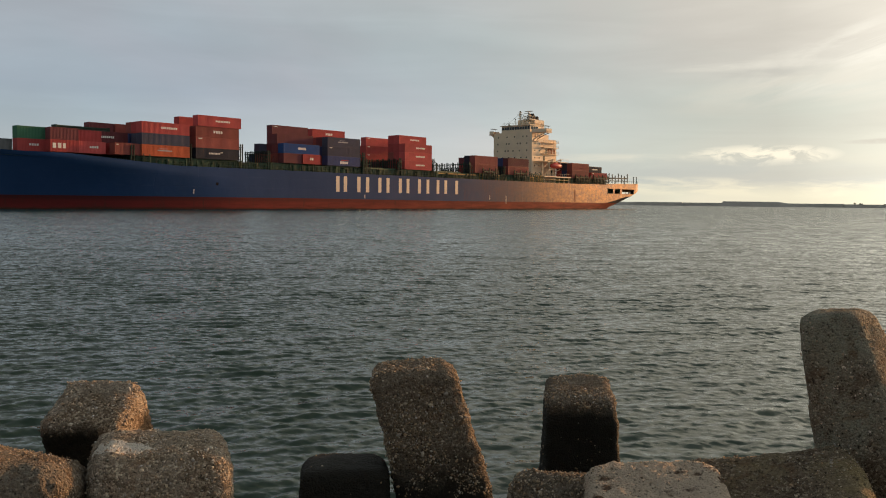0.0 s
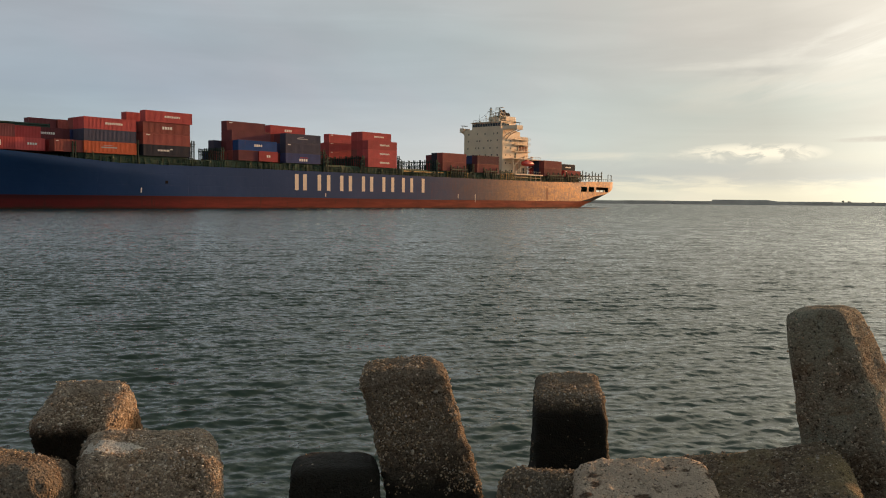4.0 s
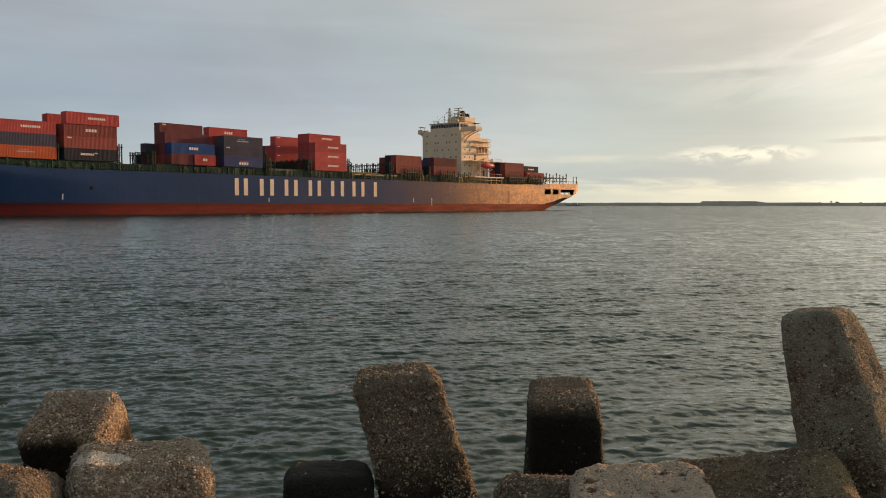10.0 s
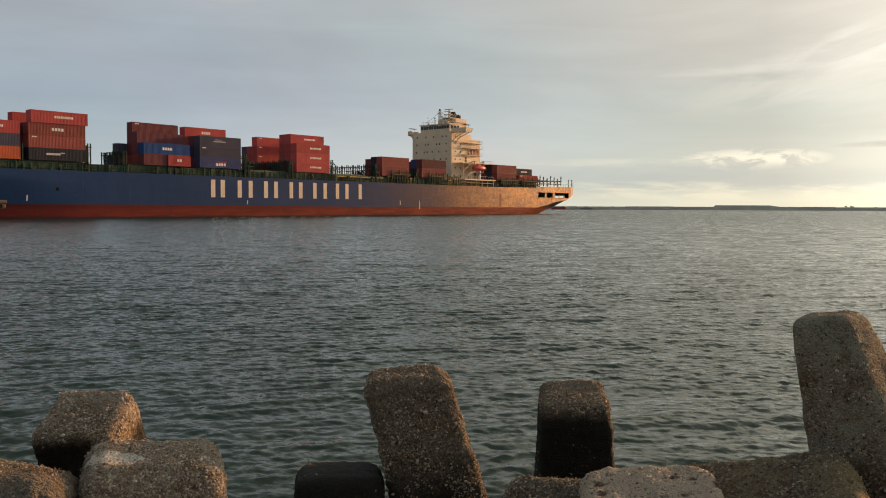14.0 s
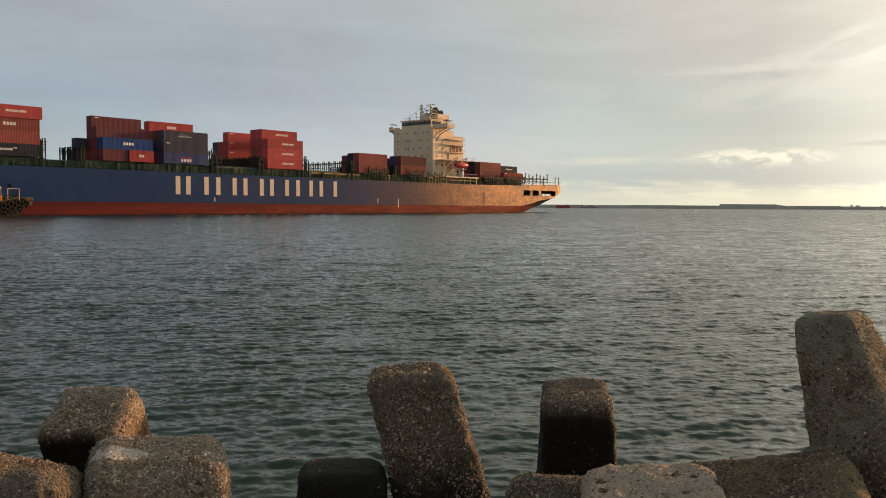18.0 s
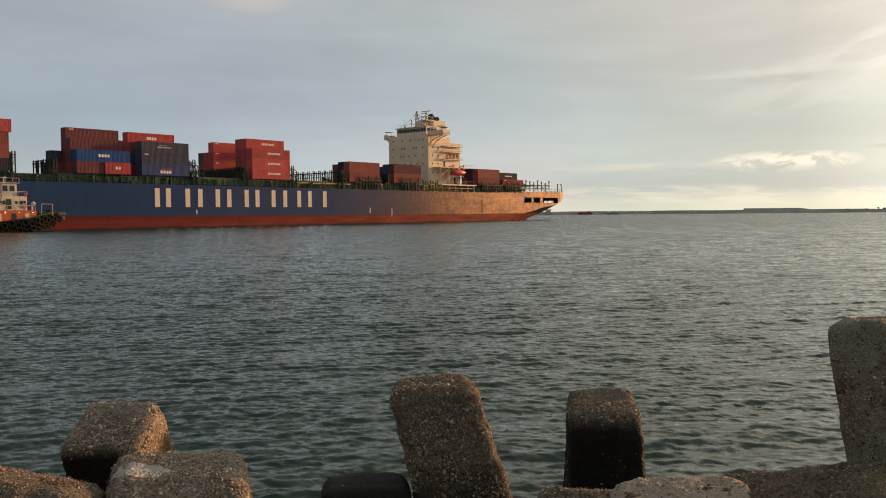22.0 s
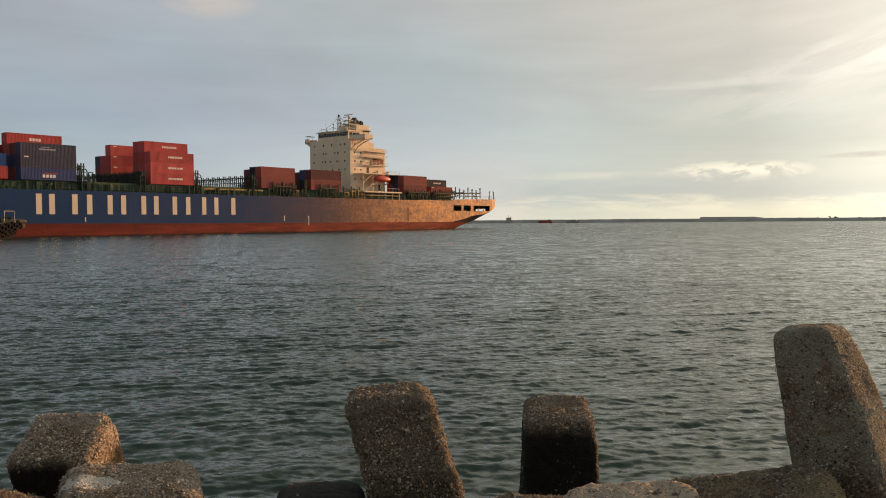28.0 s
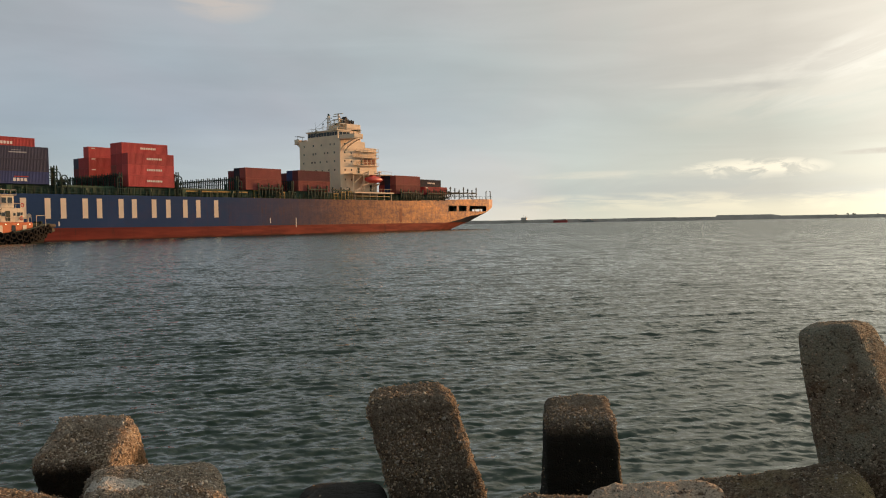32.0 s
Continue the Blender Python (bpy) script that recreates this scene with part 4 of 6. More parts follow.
def container_mesh(length, height, paint):
    """A corrugated steel box with corner posts, rails and end doors."""
    key = (length, height, paint)
    if key in BOX_MESH:
        return BOX_MESH[key]
    bm = bmesh.new()
    w, post, rail, deep = 2.44, 0.16, 0.13, 0.028
    for x in (0, length - post):
        for y in (0, w - post):
            box(bm, x, x + post, y, y + post, 0, height)
    for z in (0, height - rail):
        for y in (0, w - 0.08):
            box(bm, post, length - post, y, y + 0.08, z, z + rail)
        for x in (0, length - 0.1):
            box(bm, x, x + 0.1, post, w - post, z, z + rail)
    pitch = 0.30
    count = int((length - 2 * post) / pitch)
    pitch = (length - 2 * post) / count
    for y, sgn in ((0.02, 1), (w - 0.02, -1)):
        row = []
        for k in range(count):
            x = post + k * pitch
            for dx, d in ((0.0, 0.0), (0.36, 0.0), (0.5, deep), (0.86, deep)):
                row.append((x + dx * pitch, y + sgn * d))
        row.append((length - post, y))
        lo = [bm.verts.new((x, yy, rail)) for x, yy in row]
        hi = [bm.verts.new((x, yy, height - rail)) for x, yy in row]
        for k in range(len(row) - 1):
            f = (lo[k], lo[k + 1], hi[k + 1], hi[k])
            bm.faces.new(f if sgn > 0 else f[::-1])
    for x, sgn in ((0.03, -1), (length - 0.03, 1)):
        row = []
        n_end = 7
        for k in range(n_end):
            y = post + k * (w - 2 * post) / n_end
            for dy, d in ((0.0, 0.0), (0.4, 0.0), (0.5, deep), (0.9, deep)):
                row.append((x - sgn * d, y + dy * (w - 2 * post) / n_end))
        row.append((x, w - post))
        lo = [bm.verts.new((xx, y, rail)) for xx, y in row]
        hi = [bm.verts.new((xx, y, height - rail)) for xx, y in row]
        for k in range(len(row) - 1):
            f = (lo[k], lo[k + 1], hi[k + 1], hi[k])
            bm.faces.new(f if sgn > 0 else f[::-1])
    box(bm, 0.05, length - 0.05, 0.05, w - 0.05, height - 0.06, height - 0.02)
    box(bm, 0.05, length - 0.05, 0.05, w - 0.05, 0.05, 0.09)
    BOX_MESH[key] = mesh_of("container", bm, M_BOX[paint])
    return BOX_MESH[key]


ROW = 2.48
TIER0 = 12.2
STD, HIGH = 2.591, 2.896
MARKS = {
    "word": ((0.40, 0.74, 0.44, 0.62, "w"),),
    "short": ((0.40, 0.62, 0.40, 0.64, "w"),),
    "swoosh": ((0.30, 0.55, 0.44, 0.60, "w"), (0.56, 0.62, 0.60, 0.68, "w")),
    "grey": ((0.32, 0.62, 0.46, 0.56, "g"), (0.36, 0.52, 0.66, 0.70, "g")),
    "big": ((0.08, 0.20, 0.30, 0.72, "w"), (0.26, 0.38, 0.30, 0.72, "w"), (0.44, 0.54, 0.30, 0.72, "w")),
    "twin": ((0.38, 0.63, 0.20, 0.46, "w"), (0.40, 0.64, 0.54, 0.62, "r")),
    "left": ((0.06, 0.14, 0.82, 0.90, "w"),)}


def container(u, row, z, length, paint, mark="", high=False, v=None):
    h = HIGH if high else STD
    ob = part("container", container_mesh(length, h, paint), None, ship, BOX_WORD[paint] + " corrugated steel shipping container")
    y = 0.25 + row * ROW if v is None else v
    ob.location = (u, y, z)
    for a, b, c, d, tone in MARKS.get(mark, ()):
        n = max(1, int((b - a) * length / ((d - c) * h) * 1.1)) if tone == "w" and mark != "left" else 1
        w = (b - a) * length / n
        bm = boxes(*[(a * length + k * w, a * length + (k + (0.72 if n > 1 else 1.0)) * w, -0.012, 0.03, c * h, d * h) for k in range(n)])
        part("marking", bm, {"w": M_BAR, "g": M_GREY, "r": M_BOX["red"]}[tone], ob)
    return h


def stack(u, row, items, length=12.19, high=False, base=TIER0, v=None):
    """Items from the lowest up: paint or (paint, mark)."""
    z = base
    for item in items:
        paint, mark = item if isinstance(item, tuple) else (item, "")
        z += container(u, row, z, length, paint, mark, high, v) + 0.03


def cargo():
    # bow, in twenty-foot boxes
    stack(-83.6, 0, [("red", "word"), "green"], 6.06, v=5.2)
    stack(-89.0, 0, ["grey"], 6.06, v=9.5)
    stack(-77.9, 0, [("red", "big"), "maroon"], 6.06, v=2.6)
    stack(-71.8, 0, [("bright", "word")], 6.06, v=2.6)
    container(-71.4, 0, TIER0 + STD + 0.03, 12.19, "maroon", "word", v=5.2)
    for k, pile in enumerate((["brown", "red"], ["maroon"], ["brown", "brown"], ["red", "brown"], ["brown", "maroon"], ["brown", "red"])):
        stack(-77.7, 0, pile, 12.19, v=2.6 + (k + 1) * ROW)
    stack(-64.6, 0, [("brown", "left")], 6.06, v=0.7)
    # empty flat racks stacked on the boxes at the bow
    for k in range(2):
        z = TIER0 + 2 * (STD + 0.03) + 0.42 * k
        rack = part("flat_rack", boxes((-75.5, -63.4, 5.3, 7.7, z, z + 0.30)), M_STEEL, ship, "folded dark steel flat rack on top of the boxes")
        for x in (-75.5, -63.7):
            part("end_wall", boxes((x, x + 0.3, 5.3, 7.7, z + 0.30, z + 0.40)), M_STEEL, rack)
    for k, pile in enumerate((["red"], ["brown", "navy"], ["red", "brown"], ["brown", "red"], ["brown", "red", "maroon"])):
        stack(-64.6, 0, pile, 6.06, v=0.7 + (k + 1) * ROW)
    # bay of three tiers
    stack(-58.4, 0, [("orange", "grey"), "slate", ("bright", "word")])
    for r, pile in enumerate((["brown", "slate", "red"], ["red", "navy", "brown"], ["brown", "brown"], ["maroon", "red"], ["red", "brown", "brown"], ["navy", "brown", "red"], ["brown", "red", "brown"])):
        stack(-58.4, r + 1, pile)
    # bay of four tiers
    stack(-44.5, 0, [("black", "swoosh"), ("brown", "left"), ("brown", "short")])
    container(-44.0, 0, TIER0 + 3 * (STD + 0.03), 12.19, "bright", "word", v=0.05)
    for r, pile in enumerate((["black", "brown", "maroon"], ["navy", "brown", "brown"], ["brown", "maroon", "brown", "red"], ["red", "brown", "navy"], ["brown"] * 3, ["maroon", "brown", "red"])):
        stack(-44.5, r + 1, pile)
    # mixed bay before the empty hatch
    stack(-18.4, 0, ["maroon"], 6.06)
    stack(-12.2, 0, [("red", "short")], 6.06, v=-0.05)
    container(-18.4, 0, TIER0 + STD + 0.03, 12.19, "blue", "short")
    stack(-18.6, 1, ["brown", "maroon", "maroon"])
    stack(-18.4, 2, ["brown", "maroon", "maroon", ("maroon", "left")], base=12.0)
    stack(-20.7, 3, ["brown", "slate"])
    stack(-20.7, 4, ["navy"])
    # dark bay
    stack(-3.3, 0, [("navy", "twin"), ("slate", "left"), ("slate", "grey")])
    stack(-3.3, 1, ["brown", "navy", "maroon"])
    stack(-3.3, 2, ["red", "slate", "brown"])
    stack(-2.6, 3, ["navy", "brown", "red", ("red", "short")])
    stack(-3.3, 4, ["red", "brown", "brown"])
    # bright red bay
    stack(27.4, 0, [("bright", "word"), ("bright", "word"), ("bright", "word")])
    stack(27.4, 1, ["red", "red", "red", ("bright", "word")])
    stack(27.4, 2, ["red", "brown", "red", "red"])
    for r in (3, 4, 5):
        stack(27.4, r, ["maroon"])
    stack(27.4, 6, ["maroon"])
    stack(27.4, 7, ["maroon", ("red", "left"), ("red", "left"), ("bright", "left")])
    stack(27.4, 8, ["maroon", "red", "red"])
    stack(27.4, 9, ["maroon", "maroon", "slate"])
    # before the bridge
    stack(61.2, 0, ["brown", "brown"], high=True)
    stack(61.2, 1, ["black", "black"], high=True)
    stack(61.2, 2, ["red", "maroon"])
    stack(79.6, 0, ["brown", "maroon"], high=True)
    stack(79.6, 1, ["black", "navy"], high=True)
    for r in (2, 3, 4):
        stack(79.6, r, ["red", "maroon"])
    # abaft the bridge
    stack(121.7, 0, ["brown", "brown"], high=True, v=0.9)
    stack(121.7, 1, ["navy", "slate"], high=True, v=3.4)
    stack(121.7, 2, ["red", "maroon"], high=True, v=5.9)
    stack(137.0, 0, [("red", "left")], v=1.5)
    stack(137.0, 1, ["red", ("black", "word")], v=4.2)
    stack(137.0, 2, ["maroon", "brown"], v=6.7)


cargo()


# ---- deck gear ----
def lashing_bridge(u, top, width=BEAM - 1.0, y0=0.5):
    """A tall lattice frame across the deck between two bays."""
    fr = part("lashing_bridge", boxes((u - 0.35, u + 0.35, y0, y0 + width, 12.0, 12.15)), M_STEEL, ship, "dark green steel lashing bridge")
    post = boxes((-0.11, 0.11, -0.11, 0.11, 10.0, top), (-0.2, 0.2, -0.3, 0.3, top - 0.9, top - 0.75))
    me = mesh_of("post", post, M_STEEL)
    n = int(width / ROW)
    for k in range(2 * n + 1):
        for dx in (-0.3, 0.3) if k % 2 == 0 else (0.0,):
            ob = part("post", me, None, fr)
            ob.location = (u + dx, y0 + k * ROW / 2, -0.35 * (k % 2))
    for z in (13.6, 14.9, top - 0.8):
        if z < top:
            part("rail", boxes((u - 0.34, u + 0.34, y0, y0 + width, z, z + 0.10)), M_STEEL, fr)
    one = mesh_of("brace", bars(0.06, ((-0.3, 0, 12), (-0.3, ROW, min(top, 14.9))), sides=4), M_STEEL)
    two = mesh_of("brace", bars(0.06, ((0.3, ROW, 12), (0.3, 0, min(top, 14.9))), sides=4), M_STEEL)
    for k in range(0, n, 3):
        for me in (one, two):
            part("brace", me, None, fr).location = (u, y0 + k * ROW, 0)


for u, top in ((-60.5, 14.5), (-46.0, 15.6), (-31.4, 16.3), (-23.0, 15.2), (-8.0, 15.0), (10.4, 16.3), (25.6, 15.4), (40.6, 16.0), (58.6, 15.6), (77.6, 15.0)):
    if u in (-31.4, -23.0):
        lashing_bridge(u, top, 4 * ROW)
    else:
        lashing_bridge(u, top)


def lashing_arches():
    """Round-headed end frames of the lashing bridges at the port side, with rungs and a turnbuckle rack."""
    for u, top in ((10.7, 15.0), (12.2, 14.3), (25.2, 14.4), (41.1, 14.9), (59.2, 14.4)):
        w, n = 0.62, 8
        bm = bmesh.new()
        line = [(u - w, 10.0)] + [(u - w * math.cos(math.pi * k / n), top - w + w * math.sin(math.pi * k / n)) for k in range(n + 1)] + [(u + w, 10.0)]
        for (a, p), (b, q) in zip(line, line[1:]):
            bar(bm, (a, 0.22, p), (b, 0.22, q), 0.13, 6)
        arch = part("lashing_arch", bm, M_STEEL, ship, "dark green round-headed steel lashing frame")
        for z in (11.6, 12.9, 14.2):
            part("rung", boxes((u - w, u + w, 0.15, 0.29, z, z + 0.12)), M_STEEL, arch)
        part("platform", boxes((u - 0.9, u + 0.9, 0.2, 2.4, 13.0, 13.12)), M_STEEL, arch)


lashing_arches()


def hatch_covers():
    """Raised hatch covers that carry the boxes."""
    for u in (-59.2, -44.9, -21.6, -3.3, 12.0, 27.4, 42.5, 61.2, 79.6, 121.7, 137.0):
        y0 = 1.2 if u < 120 else 2.6
        hc = part("hatch_cover", boxes((u - 0.2, u + 12.4, y0, BEAM - y0, 11.2, TIER0 - 0.02)), M_GREEN, ship)
        part("coaming", boxes((u + 0.1, u + 12.1, y0 + 0.3, BEAM - y0 - 0.3, 9.9, 11.2)), M_GREEN, hc)


hatch_covers()


def walkway():
    """The passage along the port side: stanchions, rails, pillars and pipes under the boxes."""
    random.seed(11)
    u = -58.0
    while u < 150:
        if not (98 < u < 118):
            h = random.choice((0.9, 1.1, 1.1, 1.9))
            y = on_side(u, 10) + 0.25
            part("stanchion", boxes((u - 0.09, u + 0.09, y - 0.08, y + 0.08, deck_height(u) - 0.1, deck_height(u) + h)), random.choice((M_GREEN, M_STEEL)), ship)
        u += 1.55
    for k, u in enumerate(range(-58, 150, 8)):
        y0, y1 = on_side(u, 10) + 0.22, on_side(u + 8, 10) + 0.22
        z0, z1 = deck_height(u), deck_height(u + 8)
        rl = bars(0.045, ((u, y0, z0 + 1.05), (u + 7.9, y1, z1 + 1.05)), ((u, y0, z0 + 0.55), (u + 7.9, y1, z1 + 0.55)), sides=4)
        part("side_rail", rl, M_GREEN, ship)
        part("pipe_run", bars(0.16, ((u, y0 + 0.7, z0 + 0.35), (u + 7.95, y1 + 0.7, z1 + 0.35)), sides=6), M_GREEN, ship)
    for u in range(-56, 150, 2):
        if not (98 < u < 118) and random.random() < 0.75:
            y = on_side(u, 10) + random.uniform(0.5, 1.0)
            hh = random.choice((0.5, 0.8, 1.0, 1.3, 1.7))
            w = random.uniform(0.4, 1.7)
            part("deck_locker", soften(boxes((u, u + w, y, y + 0.6, deck_height(u) - 0.1, deck_height(u) + hh)), 0.05, 1), random.choice((M_GREEN, M_GREEN, M_STEEL, M_DECK)), ship)
    # the long green coaming side behind the walkway, plated and stiffened
    for u in range(-58, 98, 6):
        plate = part("coaming_plate", boxes((u, u + 5.96, 1.0, 1.12, deck_height(u) - 0.2, 11.7), (u, u + 5.96, 0.85, 1.12, 11.7, 11.85)), M_GREEN, ship)
        for k in range(4):
            part("stiffener", boxes((u + 0.5 + k * 1.5, u + 0.62 + k * 1.5, 0.82, 1.0, deck_height(u) - 0.2, 11.7)), M_GREEN, plate)


walkway()


def deck_frames():
    """Ochre and green frames that carry gangways and pipes abreast of the bridge."""
    random.seed(8)
    for u in (64.0, 67.5, 73.0, 76.2, 88.0, 93.6, 96.8, 99.6):
        y = on_side(u, 10) + 0.5
        z = deck_height(u)
        h = random.uniform(1.6, 2.8)
        part("deck_frame", boxes((u, u + 0.22, y, y + 0.22, z, z + h), (u + 1.6, u + 1.82, y, y + 0.22, z, z + h), (u - 0.1, u + 1.92, y, y + 0.25, z + h, z + h + 0.25), (u, u + 1.82, y, y + 0.12, z + h * 0.5, z + h * 0.5 + 0.14)), random.choice((M_YELLOW, M_YELLOW, M_GREEN)), ship)
    part("gangway", boxes((43.0, 62.0, 0.5, 1.5, 11.3, 11.6)), M_YELLOW, ship, "stowed ochre accommodation ladder")
    for u in range(-54, 150, 11):
        y = on_side(u, 10) + 1.4
        part("cargo_light", bars(0.08, ((u, y, 10), (u, y, 13.6)), ((u, y, 13.6), (u, y - 0.5, 13.7)), sides=5), M_STEEL, ship)
    for k, u in enumerate((-52, -27, -15, 3, 17, 33, 47, 57, 71, 85)):
        y = on_side(u, 10) + 0.6
        vent = part("mushroom_vent", bars(0.28, ((u, y, 10), (u, y, 11.2)), sides=10), M_GREEN, ship)
        part("vent_head", bars(0.5, ((u, y, 11.2), (u, y, 11.6)), sides=12), M_GREEN, vent)


deck_frames()


# ---- bridge ----
def superstructure():
    U, V0, V1 = 102.7, 6.8, 25.1
    blk = part("superstructure", boxes((U, U + 6.4, V0, V1, 10.0, 29.2), (U + 6.4, U + 16.4, V0, V1, 10.0, 26.8), (U + 6.4, U + 11.8, V0 + 0.6, V1, 26.8, 28.6)), M_CREAM, ship, "cream-painted accommodation block")
    # wheelhouse with its long window band and wings
    part("wheelhouse", boxes((U + 0.4, U + 6.0, V0 + 1.2, V1 - 3.5, 29.2, 31.7)), M_CREAM, blk)
    part("wheelhouse_roof", boxes((U - 0.2, U + 6.4, V0 + 0.9, V1 - 3.2, 31.7, 31.95)), M_CREAM, blk)
    for k in range(11):
        y = V0 + 1.5 + k * 1.2
        part("bridge_window", boxes((U + 0.33, U + 0.42, y, y + 1.0, 30.25, 31.35)), M_GLASS, blk)
    for k in range(3):
        x = U + 1.0 + k * 1.6
        part("bridge_window", boxes((x, x + 1.3, V0 + 1.13, V0 + 1.22, 30.25, 31.35)), M_GLASS, blk)
    for port, y0, y1 in ((True, 0.2, V0), (False, V1, V1 + 2.0)):
        edge = y0 if port else y1
        inner = y1 if port else y0
        bm = boxes((U - 0.3, U + 3.4, y0, y1, 28.75, 29.05), (U - 0.3, U - 0.18, y0, y1, 29.05, 30.1), (U + 3.28, U + 3.4, y0, y1, 29.05, 30.1))
        e = edge if port else edge - 0.12
        box(bm, U - 0.3, U + 3.4, e, e + 0.12, 28.5, 30.1)
        part("bridge_wing", bm, M_CREAM, blk)
        # curved bracket under the wing
        n = 10
        reach = edge - inner
        low = 25.4 if port else 26.9
        curve = [(inner + reach * k / n, low + (28.75 - low) * (k / n) ** 0.55) for k in range(n + 1)]
        for x in (U + 0.4, U + 2.6):
            bm = bmesh.new()
            for (ya, za), (yb, zb) in zip(curve, curve[1:]):
                bar(bm, (x, ya, za), (x, yb, zb), 0.16, 5)
                bar(bm, (x, yb, zb), (x, yb, 28.75), 0.09, 4)
            part("wing_bracket", bm, M_CREAM, blk)
        a = edge + (0.1 if port else -1.6)
        part("wing_awning", boxes((U - 0.2, U + 2.8, a, a + 1.5, 31.0, 31.1)), M_STEEL, blk)
        part("awning_post", bars(0.06, *[((U + x, a + 0.75, 29), (U + x, a + 0.75, 31.0)) for x in (0.2, 2.4)], sides=4), M_STEEL, blk)
    # funnel casing with its pipes
    part("funnel", soften(boxes((U + 6.6, U + 13.1, V0 + 3.6, V1 - 6.5, 28.4, 34.5)), 0.2, 2), M_CREAM, blk, "cream funnel casing")
    part("funnel_rail", bars(0.06, *[((U + 6.5 + k * 1.3, V0 + 3.5, 31.9), (U + 6.5 + k * 1.3, V0 + 3.5, 33.0)) for k in range(6)], ((U + 1.0, V0 + 3.5, 33.0), (U + 13.0, V0 + 3.5, 33.0)), ((U + 1.0, V0 + 3.5, 32.4), (U + 13.0, V0 + 3.5, 32.4)), sides=4), M_CREAM, blk)
    bm = bmesh.new()
    bar(bm, (U + 8.6, V0 + 6.5, 34.4), (U + 8.9, V0 + 6.5, 36.9), 0.55, 8)
    bar(bm, (U + 8.0, V0 + 7.5, 34.4), (U + 8.4, V0 + 7.5, 36.4), 0.7, 8)
    part("exhaust_stack", bm, M_SOOT, blk, "soot-dark exhaust stack")
    part("exhaust_cowl", prism([(U + 6.9, 34.4), (U + 9.4, 34.4), (U + 9.0, 36.4), (U + 8.5, 37.0), (U + 8.0, 36.4)], V0 + 5.4, V0 + 7.2), M_SOOT, blk, "soot-black sloping exhaust cowl")
    for k in range(4):
        x = U + 9.8 + k * 0.75
        part("exhaust_pipe", bars(0.26, ((x, V0 + 6, 34.4), (x + 0.15, V0 + 6, 36.2 - 0.25 * (k % 2))), sides=8), M_SOOT, blk)
    # signal mast, radar mast and their fittings
    X, Y = U + 3.4, V0 + 8.2
    mast = part("signal_mast", bars(0.11, *[((X + a, Y + b, 31.9), (X + a * 0.5, Y + b * 0.5, 37.0)) for a in (-0.4, 0.4) for b in (-0.4, 0.4)], sides=4), M_WHITE, blk)
    part("mast_lattice", bars(0.06, *[((X - 0.35, Y - 0.35, 32.2 + k * 0.8), (X + 0.35, Y + 0.35, 33.0 + k * 0.8)) for k in range(6)], *[((X + 0.35, Y - 0.35, 32.6 + k * 0.8), (X - 0.35, Y + 0.35, 32.6 + k * 0.8)) for k in range(6)], sides=4), M_WHITE, mast)
    part("yard", bars(0.08, ((X, Y - 1.5, 36.2), (X, Y + 1.5, 36.2)), ((X, Y - 1.1, 34.9), (X, Y + 1.1, 34.9)), ((X, Y - 0.8, 37.0), (X, Y + 0.8, 37.0)), sides=5), M_WHITE, mast)
    part("masthead_lamp", boxes((X - 0.2, X + 0.2, Y - 0.2, Y + 0.2, 37.0, 37.6)), M_STEEL, mast)
    for k, (dx, dy, h) in enumerate(((-1.6, -2.4, 34.6), (-0.4, -3.4, 33.8), (0.8, -1.6, 35.4), (-1.2, 1.4, 34.2), (1.4, -3.6, 36.2))):
        pole = part("aerial_pole", bars(0.09, ((X + dx, Y + dy, 31.9), (X + dx, Y + dy, h)), ((X + dx, Y + dy - 0.6, h - 0.7), (X + dx, Y + dy + 0.6, h - 0.7)), sides=5), M_WHITE, mast)
        part("signal_lamp", soften(boxes((X + dx - 0.18, X + dx + 0.18, Y + dy - 0.18, Y + dy + 0.18, h, h + 0.42)), 0.06, 1), M_STEEL if k % 2 else M_WHITE, pole)
    for k in range(4):
        part("mast_rung", boxes((X - 0.9, X + 0.9, Y - 0.06, Y + 0.06, 32.7 + k, 32.8 + k)), M_WHITE, mast)
    part("mast_stay", bars(0.04, ((X, Y, 36.6), (U + 0.5, Y - 5.0, 32.0)), ((X, Y, 36.6), (U + 0.5, Y + 5.0, 32.0)), ((X, Y, 36.6), (U + 7.0, Y - 3.0, 34.4)), sides=4), M_STEEL, mast)
    X, Y = U + 4.6, V0 + 5.0
    rad = part("radar_mast", bars(0.26, ((X, Y, 31.9), (X, Y, 36.0)), ((X, Y, 36.0), (X, Y, 37.4)), sides=8), M_WHITE, blk)
    part("mast_platform", boxes((X - 1.5, X + 1.5, Y - 1.7, Y + 1.7, 34.2, 34.4), (X - 0.9, X + 0.9, Y - 1.0, Y + 1.0, 35.6, 35.72)), M_WHITE, rad)
    part("platform_bracket", bars(0.12, *[((X, Y, 32.6), (X + a, Y + b, 34.2)) for a, b in ((-1.3, -1.5), (1.3, -1.5), (-1.3, 1.5), (1.3, 1.5))], sides=5), M_WHITE, rad)
    part("platform_rail", bars(0.05, *[((X + a, Y + b, 34.4), (X + a, Y + b, 35.4)) for a in (-1.5, 0, 1.5) for b in (-1.7, 0, 1.7)], *[((X + a, Y - 1.7, 35.4), (X + a, Y + 1.7, 35.4)) for a in (-1.5, 1.5)], *[((X - 1.5, Y + b, 35.4), (X + 1.5, Y + b, 35.4)) for b in (-1.7, 1.7)], sides=4), M_WHITE, rad)
